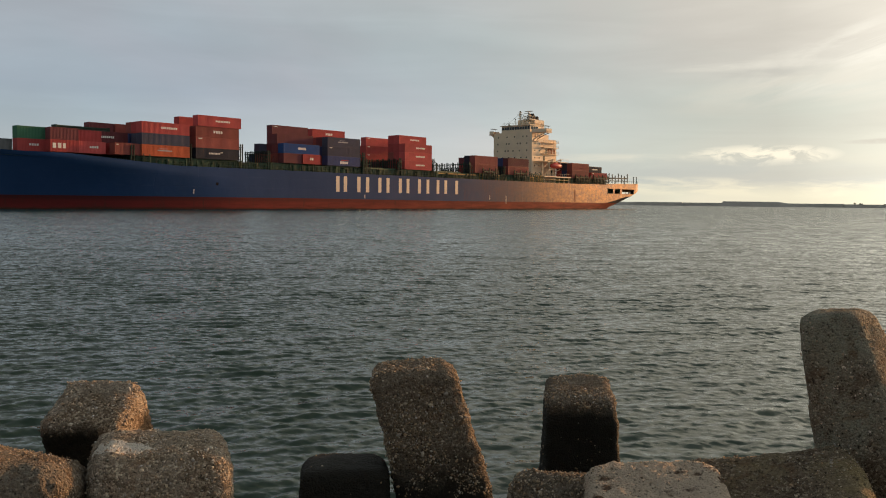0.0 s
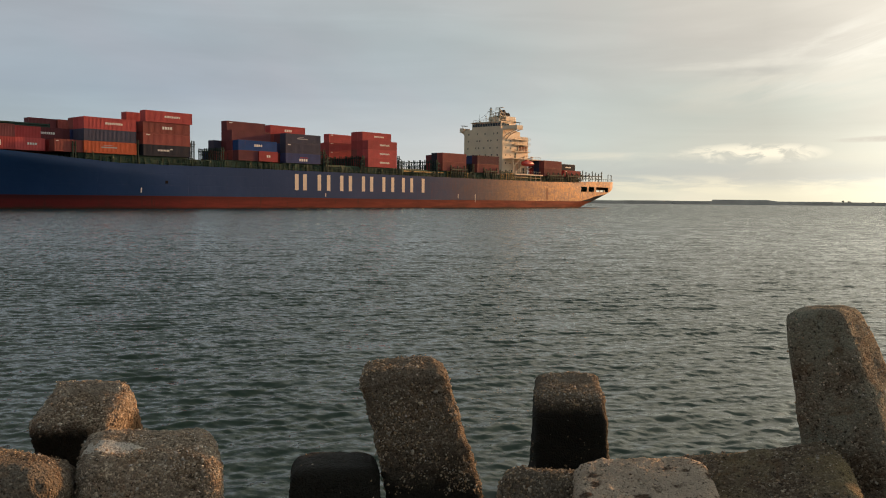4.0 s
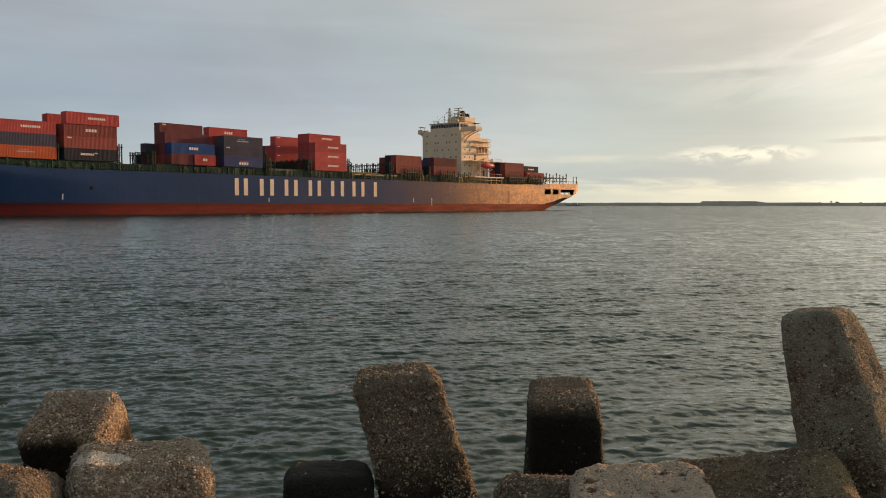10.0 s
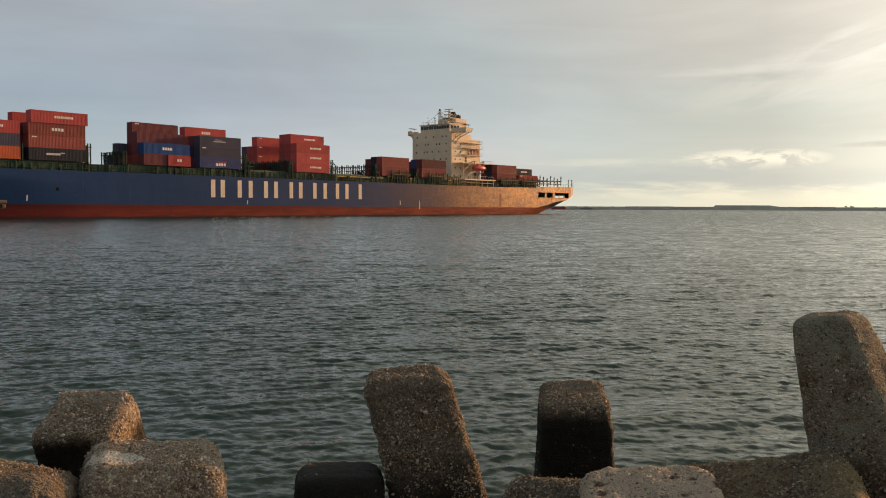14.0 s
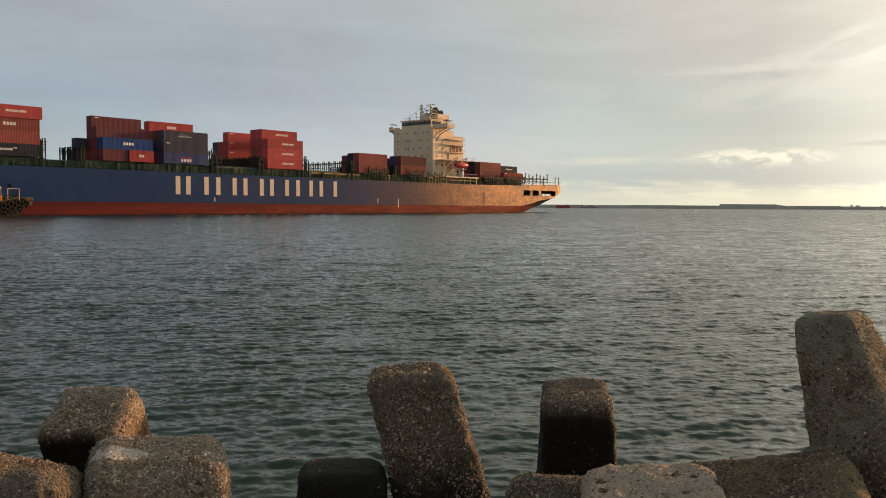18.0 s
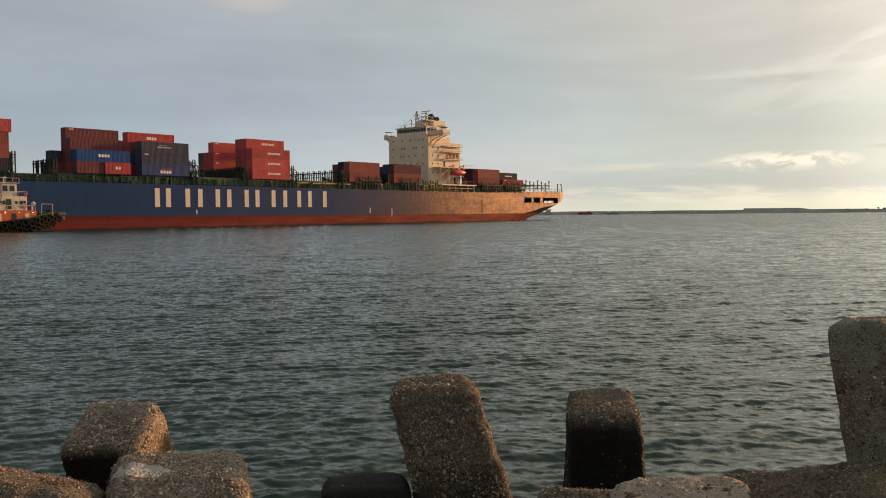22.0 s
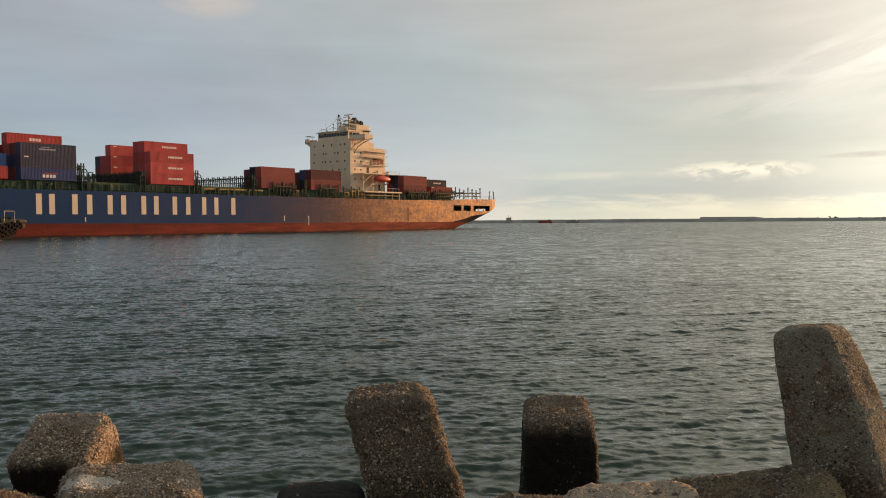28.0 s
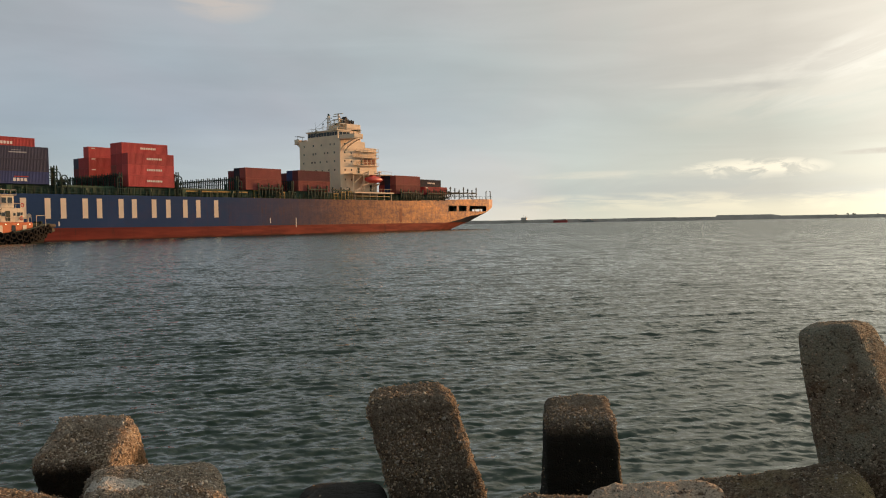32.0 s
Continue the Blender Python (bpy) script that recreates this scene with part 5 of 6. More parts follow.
    part("radar_scanner", boxes((X - 0.15, X + 0.15, Y - 1.9, Y + 1.9, 37.3, 37.55), (X - 1.1, X - 0.9, Y - 1.4, Y + 1.4, 36.5, 36.7)), M_WHITE, rad)
    for x, y, z, r in ((U + 1.6, V0 + 3.2, 32.6, 0.55), (U + 2.0, V0 + 12.4, 32.4, 0.4)):
        bm = bmesh.new()
        bmesh.ops.create_uvsphere(bm, u_segments=12, v_segments=8, radius=r, matrix=Matrix.Translation((x, y, z)))
        bar(bm, (x, y, 31.9), (x, y, z), 0.12, 6)
        part("satellite_dome", bm, M_WHITE, blk, smooth=True)
    part("whip_aerial", bars(0.045, ((U + 1.2, V0 + 12, 31.9), (U + 1.2, V0 + 12, 35.0)), ((U + 1.4, V0 + 2, 31.9), (U + 1.4, V0 + 2, 34.0)), ((U + 1.2, V0 + 14, 31.9), (U + 1.2, V0 + 14, 33.4)), sides=4), M_STEEL, blk)
    part("roof_rail", bars(0.05, *[((U + 0.2, V0 + 1.2 + k * 1.6, 31.9), (U + 0.2, V0 + 1.2 + k * 1.6, 32.8)) for k in range(9)], ((U + 0.2, V0 + 1.2, 32.8), (U + 0.2, V0 + 14, 32.8)), sides=4), M_WHITE, blk)
    # windows of the front and the port side
    for z, ys in ((27.2, (2.2, 4.0, 8.0, 11.6, 15.8)), (24.6, (2.2, 5.2, 6.6, 10.6, 11.8, 16.0)), (21.9, (2.2, 5.6, 8.6, 11.0, 12.4, 16.2)), (19.2, (2.2, 4.8, 7.8, 10.6, 13.6))):
        for y in ys:
            part("window", boxes((U - 0.03, U + 0.05, V0 + y, V0 + y + 0.48, z, z + 0.6)), M_GLASS, blk)
    for z in (16.2, 19.2, 21.9, 24.6, 27.2):
        for x in (1.8, 4.6):
            part("window", boxes((U + x, U + x + 0.45, V0 - 0.03, V0 + 0.05, z, z + 0.55)), M_GLASS, blk)
    # outside galleries and stairs on the port side, aft
    for z in (21.0, 23.5, 25.4):
        gal = part("gallery", boxes((U + 6.0, U + 16.4, V0 - 1.1, V0, z, z + 0.16)), M_CREAM, blk)
        part("gallery_rail", bars(0.05, *[((U + 6.1 + k * 1.7, V0 - 1.05, z), (U + 6.1 + k * 1.7, V0 - 1.05, z + 1.05)) for k in range(7)],
                                  ((U + 6.0, V0 - 1.05, z + 1.05), (U + 16.4, V0 - 1.05, z + 1.05)), ((U + 6.0, V0 - 1.05, z + 0.55), (U + 16.4, V0 - 1.05, z + 0.55)), sides=4), M_CREAM, gal)
        if z < 25:
            part("stair", bars(0.16, ((U + 6.6, V0 - 0.7, z), (U + 9.2, V0 - 0.7, z + 2.4)), sides=4), M_CREAM, gal)
    for x in (10.4, 12.3, 14.2):
        part("louvre", boxes((U + x, U + x + 1.4, V0 - 0.06, V0 + 0.04, 21.4, 23.2)), M_RUSTED, blk, "red-brown ventilation louvre")
    for x, z in ((7.6, 18.4), (9.0, 21.2), (13.0, 13.0)):
        part("door", boxes((U + x, U + x + 0.9, V0 - 0.05, V0 + 0.05, z, z + 2.0)), M_STEEL, blk)
    # upper boat deck with davit arms, and the lower deck on pillars
    up = part("upper_boat_deck", boxes((U + 1.6, U + 19.6, 3.0, V0, 18.0, 18.22), (U + 16.4, U + 19.6, 3.0, 12.0, 18.0, 18.22)), M_CREAM, blk)
    part("deck_rail", bars(0.05, *[((U + 1.7 + k * 1.62, 3.1, 18.2), (U + 1.7 + k * 1.62, 3.1, 19.2)) for k in range(12)], ((U + 1.7, 3.1, 19.2), (U + 19.5, 3.1, 19.2)), sides=4), M_CREAM, up)
    me = mesh_of("deck_pillar", bars(0.13, ((0, 3.2, 12.4), (0, 3.2, 18.0)), sides=6), M_CREAM)
    for x in (2.0, 6.6, 19.2):
        part("deck_pillar", me, None, up).location.x = U + x
    part("diagonal_stay", bars(0.12, ((U + 2.2, 3.2, 15.2), (U + 6.4, 3.2, 18.0)), ((U + 3.0, 3.2, 12.6), (U + 6.6, 3.2, 15.0)), ((U + 6.6, 3.2, 15.0), (U + 8.2, 3.2, 15.0)), sides=5), M_CREAM, up)
    dk = part("boat_deck", boxes((U - 0.6, U + 17.4, 0.3, V0, 12.0, 12.4)), M_CREAM, blk)
    part("boat_deck_lower", boxes((U + 1.2, U + 16.0, 0.8, V0, 11.0, 11.25)), M_YELLOW, dk)
    me = mesh_of("boat_deck_pillar", bars(0.16, ((0, 0.8, 9.9), (0, 0.8, 12.0)), sides=6), M_CREAM)
    for k in range(6):
        part("boat_deck_pillar", me, None, dk).location.x = U + k * 3.3
    part("boat_deck_rail", bars(0.05, *[((U - 0.5 + k * 1.5, 0.4, 12.4), (U - 0.5 + k * 1.5, 0.4, 13.4)) for k in range(12)], ((U - 0.5, 0.4, 13.4), (U + 16.2, 0.4, 13.4)), sides=4), M_CREAM, dk)
    bm = bmesh.new()
    rows = []
    for k in range(15):
        s = k / 14
        r = math.sin(math.pi * min(1, max(0, 0.06 + 0.88 * s))) ** 0.42
        vs = []
        for j in range(14):
            a = math.tau * j / 14
            y, z = math.cos(a) * 1.3 * r, math.sin(a) * (1.15 if math.sin(a) > 0 else 1.05) * r
            vs.append(bm.verts.new((U + 7.6 + 7.0 * s, 3.2 + y, 16.5 + z)))
        rows.append(vs)
    for a, b in zip(rows, rows[1:]):
        for j in range(14):
            bm.faces.new((a[j], b[j], b[(j + 1) % 14], a[(j + 1) % 14]))
    bm.faces.new(rows[0])
    bm.faces.new(rows[-1][::-1])
    bmesh.ops.recalc_face_normals(bm, faces=bm.faces)
    boat = part("lifeboat", bm, M_LIFEBOAT, ship, "enclosed orange-red lifeboat in its davits", True)
    part("canopy_hatch", soften(boxes((U + 9.8, U + 11.4, 2.5, 3.9, 17.3, 17.8)), 0.12, 2), M_LIFEBOAT, boat)
    for x in (8.4, 13.6):
        part("davit", bars(0.22, ((U + x, 5.8, 12.4), (U + x, 4.9, 18.0)), ((U + x, 5.4, 18.3), (U + x, 2.6, 19.0)), ((U + x, 2.9, 18.9), (U + x, 2.9, 17.5)), ((U + x, 5.6, 14.4), (U + x, 3.0, 15.3)), sides=6), M_CREAM, blk)


M_SOOT = material("sooty_dark_steel", (0.045, 0.040, 0.036), 0.8, 0.1, 0.3, 1.0, 6.0)
M_RUSTED = material("rusted_brown_steel", (0.24, 0.075, 0.035), 0.8, 0, 0.35, 0.8, 5.0)
superstructure()


def stern_gear():
    """Mooring deck openings, racks and rails at the stern."""
    well = part("mooring_deck", boxes((148.5, 175.0, 5.2, BEAM - 5.2, 6.2, 6.4), (148.5, 175.0, 9.6, 9.9, 6.4, 9.0), (148.5, 175.0, 4.2, 9.9, 9.0, 9.2), (148.3, 148.5, 4.2, 9.9, 6.4, 9.2)), M_GREEN, ship, "dark covered mooring deck")
    for u in (152.0, 158.5, 166.0):
        part("winch", bars(0.7, ((u, 6.8, 7.1), (u + 1.7, 6.8, 7.1)), sides=12), M_STEEL, well)
    for a, b in PORTS:
        us = steps(a, b, 6)
        rim = side_panel(us, [8.5, 8.66], 0.08, 0.14)
        port = part("port_rim", rim, M_NAVY, ship)
        part("port_sill", side_panel(us, [6.34, 6.5], 0.08, 0.14), M_NAVY, port)
        if b - a > 6:
            for u in (a + 3.6, a + 7.4):
                part("fairlead", side_panel([u - 0.35, u + 0.35], [6.5, 7.4], 0.05, 0.25), M_WHITE, port)
    part("recess_frame", side_panel([122.9, 123.9], [2.9, 7.4], 0.02), M_RUSTED, ship, "rusted pilot door frame in the hull")
    part("overboard_port", side_panel([-39.1, -38.4], [5.8, 6.5], 0.02), M_BLACK, ship)
    y = on_side(178, 11) + 0.3
    for u, w in ((176.6, 0.6), (179.4, -0.6)):
        part("stern_mast", bars(0.16, ((u, y + 1, 11), (u, y + 1, 14.0)), ((u, y + 1, 14.0), (u + w, y + 1, 14.0)), sides=6), M_STEEL, ship)
    part("stern_rail", bars(0.05, *[((150 + k * 2, on_side(150 + k * 2, 10.5) + 0.2, deck_height(150 + k * 2)), (150 + k * 2, on_side(150 + k * 2, 10.5) + 0.2, deck_height(150 + k * 2) + 1.1)) for k in range(16)],
                            ((150, on_side(150, 10.5) + 0.2, deck_height(150) + 1.1), (180, on_side(180, 10.5) + 0.2, deck_height(180) + 1.1)), sides=4), M_GREEN, ship)
    # draught marks and pilot marks on the side
    for u, z0, z1 in ((-44.9, 3.6, 4.8), (10.6, 3.2, 4.2), (69.0, 3.2, 4.6), (78.2, 2.0, 4.6)):
        part("draught_mark", side_panel([u - 0.13, u + 0.13], [z0, z1], 0.03), M_BAR, ship)


stern_gear()


def lashing_rack(u0, u1, y, low, high, step=1.2, ties=True):
    """A green rack of posts with crossheads along the ship's side."""
    rack = part("lashing_rack", boxes((u0, u1, y - 0.06, y + 0.06, low + 1.0, low + 1.16), (u0, u1, y - 0.3, y + 0.3, low + 1.95, low + 2.27)), M_STEEL, ship, "dark green steel lashing rack")
    me = mesh_of("post", boxes((-0.13, 0.13, -0.13, 0.13, low + 0.55, high), (-0.42, 0.42, -0.12, 0.12, high - 0.75, high - 0.55), (-0.28, 0.28, -0.1, 0.1, high - 0.2, high)), M_STEEL)
    n = max(1, round((u1 - u0) / step))
    wide = (u1 - u0) / n
    one = mesh_of("brace", bars(0.07, ((0, 0, low), (wide, 0, low + 2.1)), sides=4), M_STEEL)
    two = mesh_of("brace", bars(0.07, ((wide, 0, low), (0, 0, low + 2.1)), sides=4), M_STEEL)
    for k in range(n + 1):
        u = u0 + (u1 - u0) * k / n
        ob = part("post", me, None, rack)
        ob.location = (u, y, -0.45 * ((k * 7) % 3))
        if ties and k < n and k % 2 == 0:
            for brace in (one, two):
                part("brace", brace, None, rack).location = (u, y, 0)


def racks():
    for u0, u1, y, low, high in ((65.2, 73.4, 0.0, 10.6, 14.0), (83.0, 90.4, 0.0, 10.6, 13.9), (93.5, 100.5, 0.9, 10.6, 13.6),
                                 (123.8, 134.8, 0.55, 10.4, 13.6), (137.8, 149.6, 1.0, 10.4, 14.0)):
        lashing_rack(u0, u1, y, low, high)
    # the open racks over the mooring deck
    for y in (2.2, 16.1):
        lashing_rack(152.0, 167.4, y, 10.9, 15.1, 2.6, True)
    for u in (152.0, 157.2, 162.4, 167.4):
        part("rack_beam", boxes((u - 0.16, u + 0.16, 2.2, BEAM - 4.5, 13.1, 13.35)), M_STEEL, ship)


racks()

# ---- tug: x towards its bow, z up from the water ----
tug = thing("tugboat", "harbour tug with orange and cream deckhouse and tyre fenders", "tugboat")


def tug_half(x):
    """Half breadth of the tug's hull; its bow tip lies at x = 0."""
    k = max(0.0, min(1.0, -x / 30))
    return 4.6 * min(1.0, (k / 0.28) ** 0.55 if k < 0.28 else 1.0) * (1 - 0.25 * smooth01((k - 0.8) / 0.2))


def build_tug():
    bm = bmesh.new()
    us = [-30 + 30 * k / 40 for k in range(41)]
    rows = []
    for x in us:
        top = 2.0 + 1.7 * smooth01((x + 13) / 13)
        b = max(0.06, tug_half(x))
        low = max(0.05, tug_half(x - 1.4)) * 0.86
        rows.append([bm.verts.new((x - (3.0 if x > -8 else 0) * (1 - k / 4) * smooth01((x + 8) / 8), s * (low + (b - low) * k / 4), -0.8 + (top + 0.8) * k / 4)) for s in (-1, 1) for k in range(5)])
    for a, b in zip(rows, rows[1:]):
        for k in range(4):
            bm.faces.new((a[k], b[k], b[k + 1], a[k + 1]))
            bm.faces.new((a[5 + k], a[6 + k], b[6 + k], b[5 + k]))
        bm.faces.new((a[4], b[4], b[9], a[9]))
    bm.faces.new(rows[0][:5] + rows[0][9:4:-1])
    bmesh.ops.recalc_face_normals(bm, faces=bm.faces)
    part("hull", bm, M_BLACK, tug, "black tug hull with rubbing strakes", True)
    # tyres along the sides and round the bow
    me = None
    k = 0
    for s in (-1, 1):
        x = -28.0
        while x < -0.6:
            b = tug_half(x)
            nb = tug_half(x + 0.4)
            turn = math.degrees(math.atan2(b - nb, 0.4))
            if me is None:
                t = bmesh.new()
                ring = []
                for i in range(14):
                    a = math.tau * i / 14
                    ring.append([t.verts.new((math.cos(a) * (0.52 + 0.2 * math.cos(c)), 0.2 * math.sin(c), math.sin(a) * (0.52 + 0.2 * math.cos(c)))) for c in [math.tau * j / 7 for j in range(7)]])
                for i in range(14):
                    for j in range(7):
                        t.faces.new((ring[i][j], ring[(i + 1) % 14][j], ring[(i + 1) % 14][(j + 1) % 7], ring[i][(j + 1) % 7]))
                me = mesh_of("tyre", t, M_BLACK, True)
            ob = part("tyre_fender", me, None, tug)
            z = 1.15 + 1.3 * smooth01((x + 12) / 12) + (0.35 if k % 2 else 0)
            ob.matrix_basis = pose(x, s * (b + 0.12), z, 0, 0, -s * turn)
            if x > -16:
                low = part("tyre_fender", me, None, tug)
                low.matrix_basis = pose(x + 0.3 - 1.5 * smooth01((x + 8) / 8), s * (b + 0.06) * 0.97, z - 0.85, 0, 0, -s * turn)
            k += 1
            x += 1.25 if x < -7 else 0.8
    part("bow_fender", soften(boxes((-3.4, 0.25, -1.6, 1.6, 2.9, 3.6), (-2.6, 0.1, -1.4, 1.4, 2.0, 2.9)), 0.25, 2), M_TYRE, tug, "worn brown rubber bow fender")
    for s in (-1, 1):
        rail = [(-12 + q * 1.2, s * (tug_half(-12 + q * 1.2) - 0.1), 2.1 + 1.6 * smooth01((1 + q * 1.2) / 13)) for q in range(10)]
        part("bulwark_rail", bars(0.09, *zip(rail, rail[1:]), sides=5), M_STEEL, tug)
    aft = pose(-1.0, 0, 0)
    # orange lower house with doors, lamps and life rings
    lower = part("lower_deckhouse", soften(boxes((-17.6, -5.4, -3.3, 3.3, 1.6, 3.95)), 0.12, 2), M_ORANGE, tug, "orange lower deckhouse")
    for x in (-15.6, -12.6, -9.9, -7.6):
        part("door", boxes((x, x + 0.8, -3.36, -3.28, 1.7, 3.4)), M_TUGWHITE if x != -9.9 else M_GLASS, lower)
    for x in (-14.0, -11.2, -8.7, -6.2):
        part("deck_lamp", soften(boxes((x, x + 0.17, -3.46, -3.3, 3.52, 3.68)), 0.03, 1), M_LAMP, lower, "lit warm deck lamp")
    part("front_door", boxes((-5.44, -5.34, -0.5, 0.5, 1.7, 3.4)), M_GLASS, lower)
    # cream middle house
    mid = part("middle_deckhouse", soften(boxes((-12.6, -6.8, -2.7, 2.7, 3.95, 6.6)), 0.12, 2), M_TUGWHITE, tug, "cream middle deckhouse")
    for x in (-12.0, -11.3, -8.2):
        part("window", boxes((x, x + 0.55, -2.76, -2.68, 5.1, 5.8)), M_GLASS, mid)
    part("door", boxes((-10.6, -9.7, -2.76, -2.68, 4.2, 6.1)), M_STEEL, mid)
    for y in (-1.7, -0.3, 1.1):
        part("window", boxes((-6.86, -6.76, y, y + 0.6, 5.1, 5.8)), M_GLASS, mid)
    for x, z in ((-9.0, 5.2), (-7.5, 5.3)):
        part("window", boxes((x, x + 0.42, -2.76, -2.68, z, z + 0.5)), M_GLASS, mid)
    part("ladder", bars(0.05, ((-12.9, -2.9, 3.95), (-11.9, -2.75, 6.6)), ((-12.4, -2.9, 3.95), (-11.4, -2.75, 6.6)), *[((-12.9 + 0.2 * k, -2.88 + 0.03 * k, 4.3 + 0.5 * k), (-12.4 + 0.2 * k, -2.88 + 0.03 * k, 4.3 + 0.5 * k)) for k in range(5)], sides=4), M_STEEL, mid)
    for x in (-16.4, -13.2, -6.9):
        vent = part("vent_pipe", bars(0.2, ((x, -2.6, 3.9), (x, -2.6, 5.2)), sides=8), M_TUGWHITE, tug)
        part("vent_cowl", bars(0.32, ((x, -2.6, 5.1), (x + 0.35, -2.9, 5.45)), sides=8), M_TUGWHITE, vent)
    part("rope_coil", bars(0.5, ((-3.4, 0.9, 3.3), (-3.4, 0.9, 3.65)), sides=12), M_TYRE, tug, "coiled brown towing rope")
    part("deck_rail", bars(0.045, *[((-5.6 - k * 1.7, -3.2, 3.95), (-5.6 - k * 1.7, -3.2, 4.9)) for k in range(8)], ((-17.5, -3.2, 4.9), (-5.6, -3.2, 4.9)), ((-5.6, -3.2, 4.9), (-5.6, 3.2, 4.9)), sides=4), M_TUGWHITE, tug)
    t = bmesh.new()
    ring = []
    for i in range(14):
        a = math.tau * i / 14
        ring.append([t.verts.new((math.cos(a) * (0.32 + 0.08 * math.cos(c)), 0.08 * math.sin(c), math.sin(a) * (0.32 + 0.08 * math.cos(c)))) for c in [math.tau * j / 6 for j in range(6)]])
    for i in range(14):
        for j in range(6):
            t.faces.new((ring[i][j], ring[(i + 1) % 14][j], ring[(i + 1) % 14][(j + 1) % 6], ring[i][(j + 1) % 6]))
    me = mesh_of("life_ring", t, M_LIFEBOAT, True)
    for x, y, z in ((-7.4, -2.82, 4.7), (-7.0, -2.66, 7.2)):
        ob = part("life_ring", me, None, tug, "orange life ring")
        ob.location = (x, y, z)
    # wheelhouse with windows all round
    wh = part("wheelhouse", soften(boxes((-11.2, -8.4, -2.2, 2.2, 6.6, 9.0)), 0.15, 2), M_TUGWHITE, tug, "cream wheelhouse with large windows")
    for k in range(2):
        x = -10.95 + k * 1.25
        part("window", boxes((x, x + 0.85, -2.26, -2.18, 7.5, 8.6)), M_GLASS, wh)
    for k in range(3):
        y = -1.9 + k * 1.32
        part("window", boxes((-8.46, -8.36, y, y + 1.0, 7.5, 8.6)), M_GLASS, wh)
    part("roof", soften(boxes((-11.6, -8.0, -2.5, 2.5, 9.0, 9.15)), 0.06, 1), M_TUGWHITE, wh)
    part("wheelhouse_rail", bars(0.045, *[((-6.9 - k * 1.6, -2.6, 6.6), (-6.9 - k * 1.4, -2.6, 7.5)) for k in range(5)], ((-12.5, -2.6, 7.5), (-6.9, -2.6, 7.5)), ((-6.9, -2.6, 7.5), (-6.9, 2.6, 7.5)), sides=4), M_TUGWHITE, wh)
    part("roof_rail", bars(0.04, *[((-8.0 - k * 1.3, -2.4, 9.2), (-8.1 - k * 1.1, -2.4, 10.0)) for k in range(4)], ((-11.4, -2.4, 10.0), (-8.0, -2.4, 10.0)), sides=4), M_TUGWHITE, wh)
    mast = part("mast", bars(0.14, ((-11.9, 0, 6.6), (-11.9, 0, 12.2)), ((-12.3, -0.8, 6.6), (-11.9, 0, 10.6)), ((-12.3, 0.8, 6.6), (-11.9, 0, 10.6)), sides=6), M_TUGWHITE, tug)
    part("yard", bars(0.06, ((-11.9, -1.6, 10.6), (-11.9, 1.6, 10.6)), ((-11.9, -0.9, 11.6), (-11.9, 0.9, 11.6)), ((-11.9, -1.2, 9.6), (-11.9, 1.2, 9.6)), sides=5), M_TUGWHITE, mast)
    part("radar_scanner", boxes((-9.9, -9.7, -0.8, 0.8, 10.1, 10.3), (-9.9, -9.7, -0.1, 0.1, 9.2, 10.1)), M_TUGWHITE, mast)
    part("searchlight", soften(boxes((-8.8, -8.3, -1.6, -1.1, 9.3, 9.8)), 0.1, 2), M_STEEL, wh)
    for s in (-1, 1):
        fn = part("funnel", soften(boxes((-15.4, -13.9, s * 2.3 - 0.7, s * 2.3 + 0.7, 3.9, 10.6)), 0.15, 2), M_FUNNEL, tug, "red tug funnel")
        part("funnel_cap", boxes((-15.2, -14.1, s * 2.3 - 0.5, s * 2.3 + 0.5, 10.6, 11.1)), M_BLACK, fn)
    for ob in tug.children:
        if ob.name.split('.')[0] in ("lower_deckhouse", "middle_deckhouse", "wheelhouse", "deck_rail", "life_ring", "mast", "funnel"):
            ob.matrix_basis = aft @ ob.matrix_basis
    wn = part("winch", bars(0.7, ((-4.4, -1.2, 3.1), (-4.4, 1.2, 3.1)), sides=14), M_STEEL, tug)
    for y in (-1.5, 1.2):
        part("winch_frame", boxes((-5.1, -3.7, y, y + 0.3, 2.0, 3.8)), M_STEEL, wn)
    part("bitt", bars(0.2, ((-2.6, -0.7, 2.2), (-2.6, -0.7, 4.2)), ((-2.6, 0.7, 2.2), (-2.6, 0.7, 4.2)), ((-2.6, -1.1, 3.9), (-2.6, 1.1, 3.9)), sides=8), M_STEEL, tug)
    part("bow_rail", bars(0.05, ((-5.2, -2.8, 2.8), (-5.2, -2.8, 5.2)), ((-3.0, -2.6, 3.0), (-3.0, -2.6, 5.2)), ((-5.2, -2.8, 5.2), (-3.0, -2.6, 5.2)), sides=5), M_TUGWHITE, tug)


M_TYRE = material("worn_brown_rubber", (0.11, 0.085, 0.055), 0.85, 0, 0.4, 2.5, 12.0, 0.01)
M_FUNNEL = material("red_funnel_paint", (0.50, 0.06, 0.035), 0.5, 0, 0.12, 0.8, 5.0)
build_tug()


# ---- what moves ----
SHIP = (
    (0, -102.81, 211.18, 67.006),
    (4, -107.46, 201.42, 67.384),
    (8, -112.18, 192.43, 67.763),
    (12, -116.95, 183.41, 68.141),
    (16, -121.71, 173.90, 68.519),
    (20, -126.39, 163.80, 68.898),
    (24, -130.86, 153.32, 69.276),
    (28, -135.01, 143.02, 69.655),
    (32, -138.65, 133.82, 70.033),
)


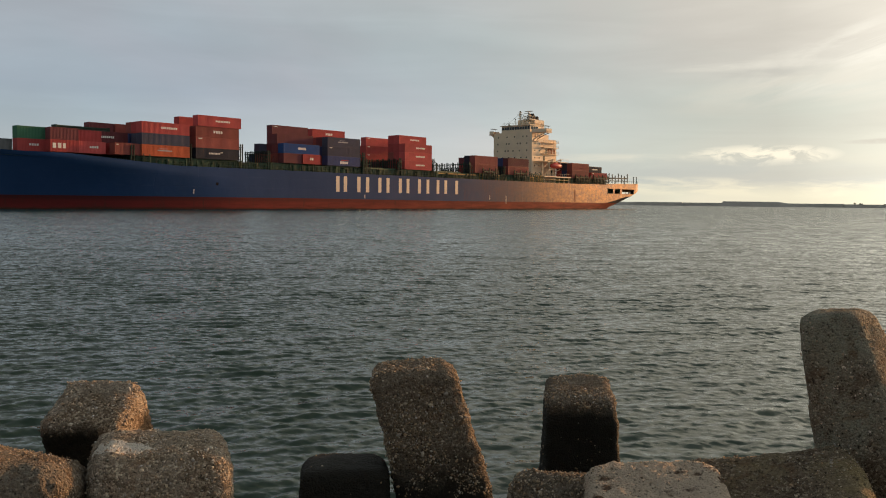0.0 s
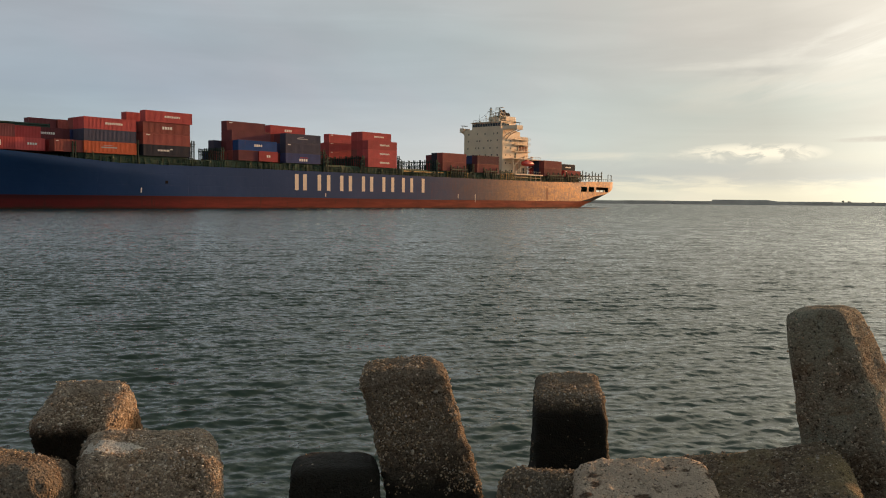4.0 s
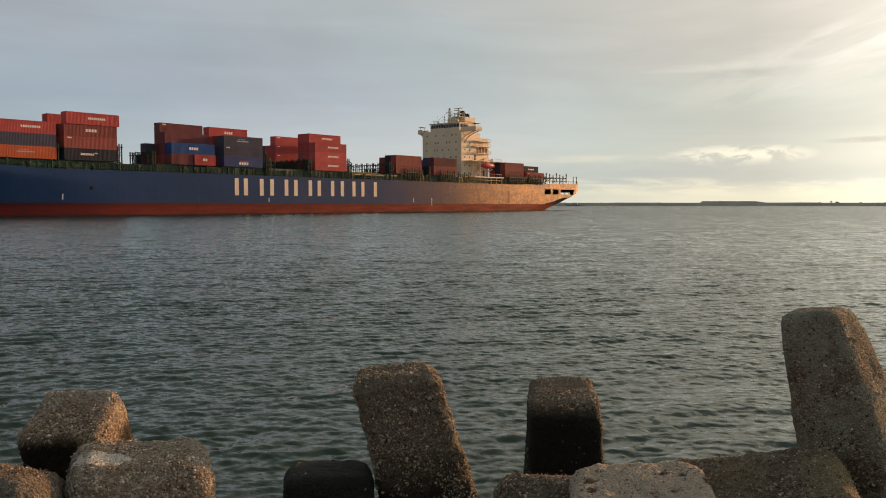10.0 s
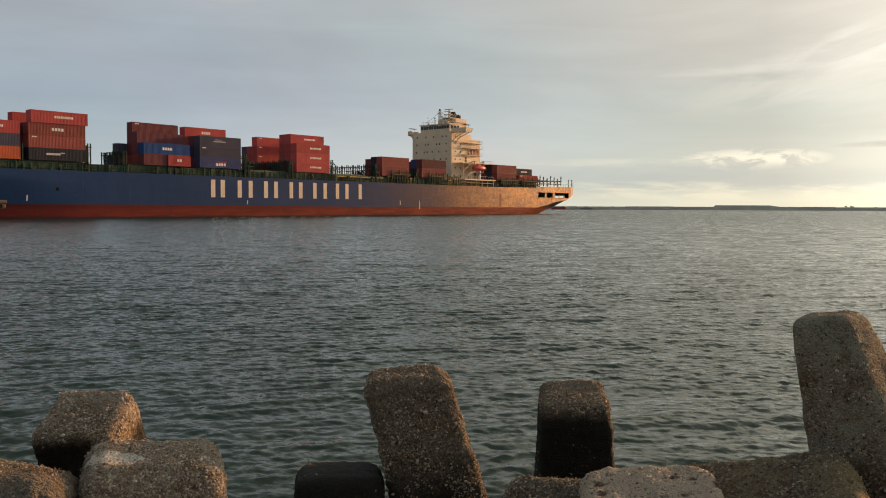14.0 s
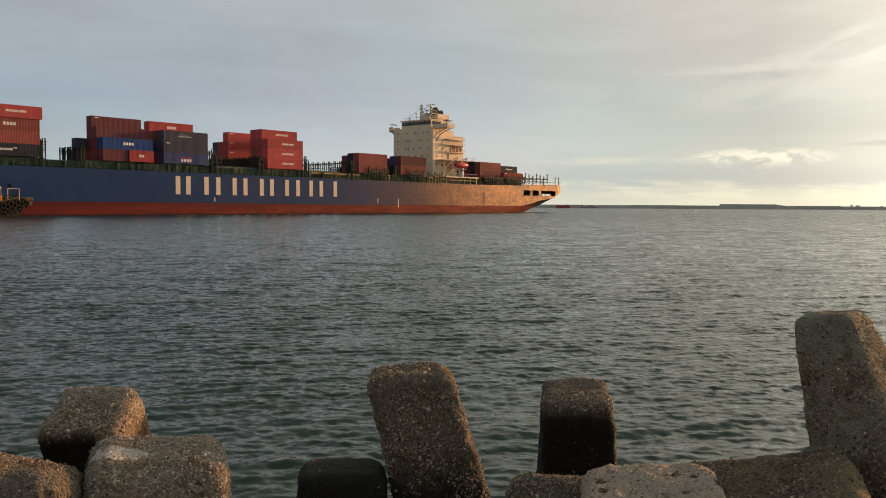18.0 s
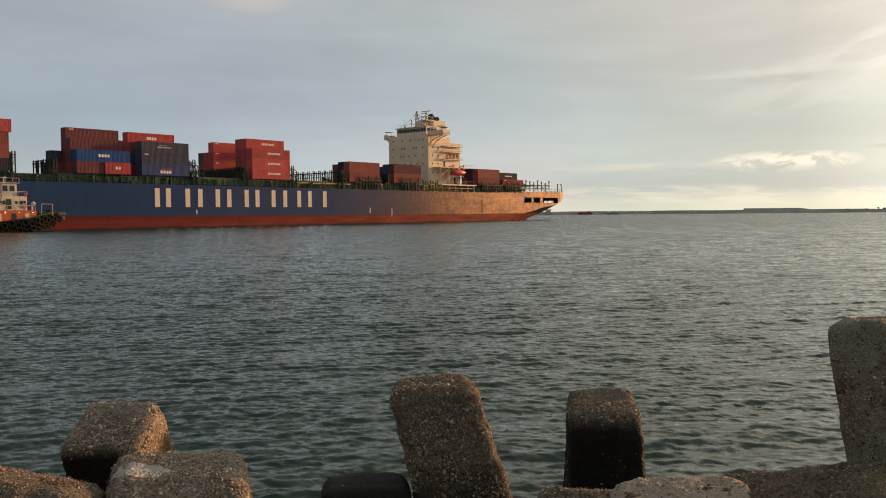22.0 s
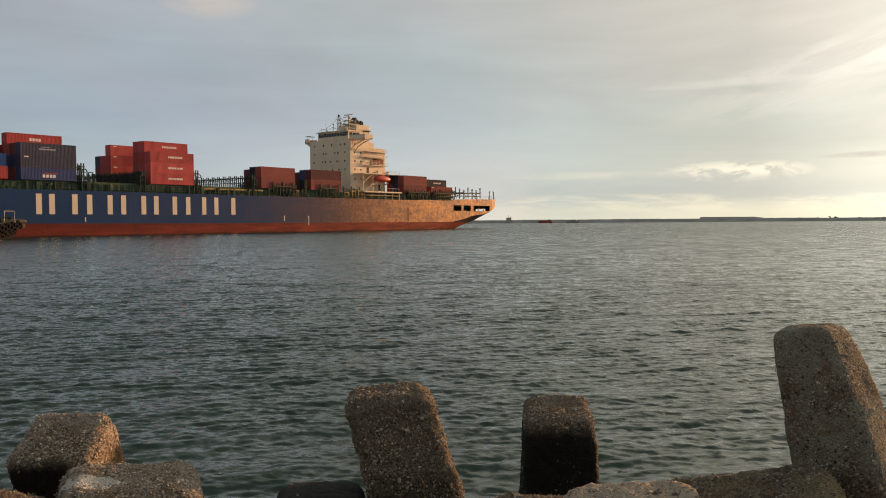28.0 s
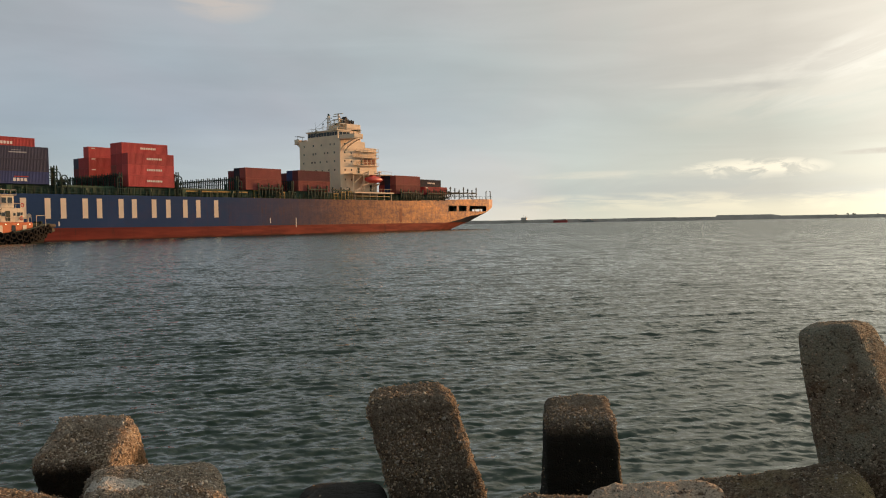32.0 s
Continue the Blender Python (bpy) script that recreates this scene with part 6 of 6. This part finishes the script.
def ship_at(t):
    """The ship's pose at t seconds, by straight lines between its rows."""
    for (t0, x0, y0, a0), (t1, x1, y1, a1) in zip(SHIP, SHIP[1:]):
        if t <= t1:
            k = (t - t0) / (t1 - t0)
            return pose(x0 + (x1 - x0) * k, y0 + (y1 - y0) * k, 0, 0, 0, a0 + (a1 - a0) * k)
    return pose(*SHIP[-1][1:3], 0, 0, 0, SHIP[-1][3])


def motions():
    walk(ship, [(t, pose(x, y, 0, 0, 0, a)) for t, x, y, a in SHIP])
    walk(tug, [(t, ship_at(t) @ pose(-36.9 + 3.05 * (t - 19) - 0.35 * (max(0, t - 24) / 8) ** 2 - 0.3 - 2.9 * (max(0, 19.5 - t) / 5.5) ** 1.6, -13.0, 0, 0, 0, 2.0 + 11.0 * smooth01((t - 22) / 10))) for t in range(0, 33, 2)])
    walk(water, [(t, pose(-0.25 * t, -0.20 * t, 0)) for t in (0, 16, 32)])


motions()
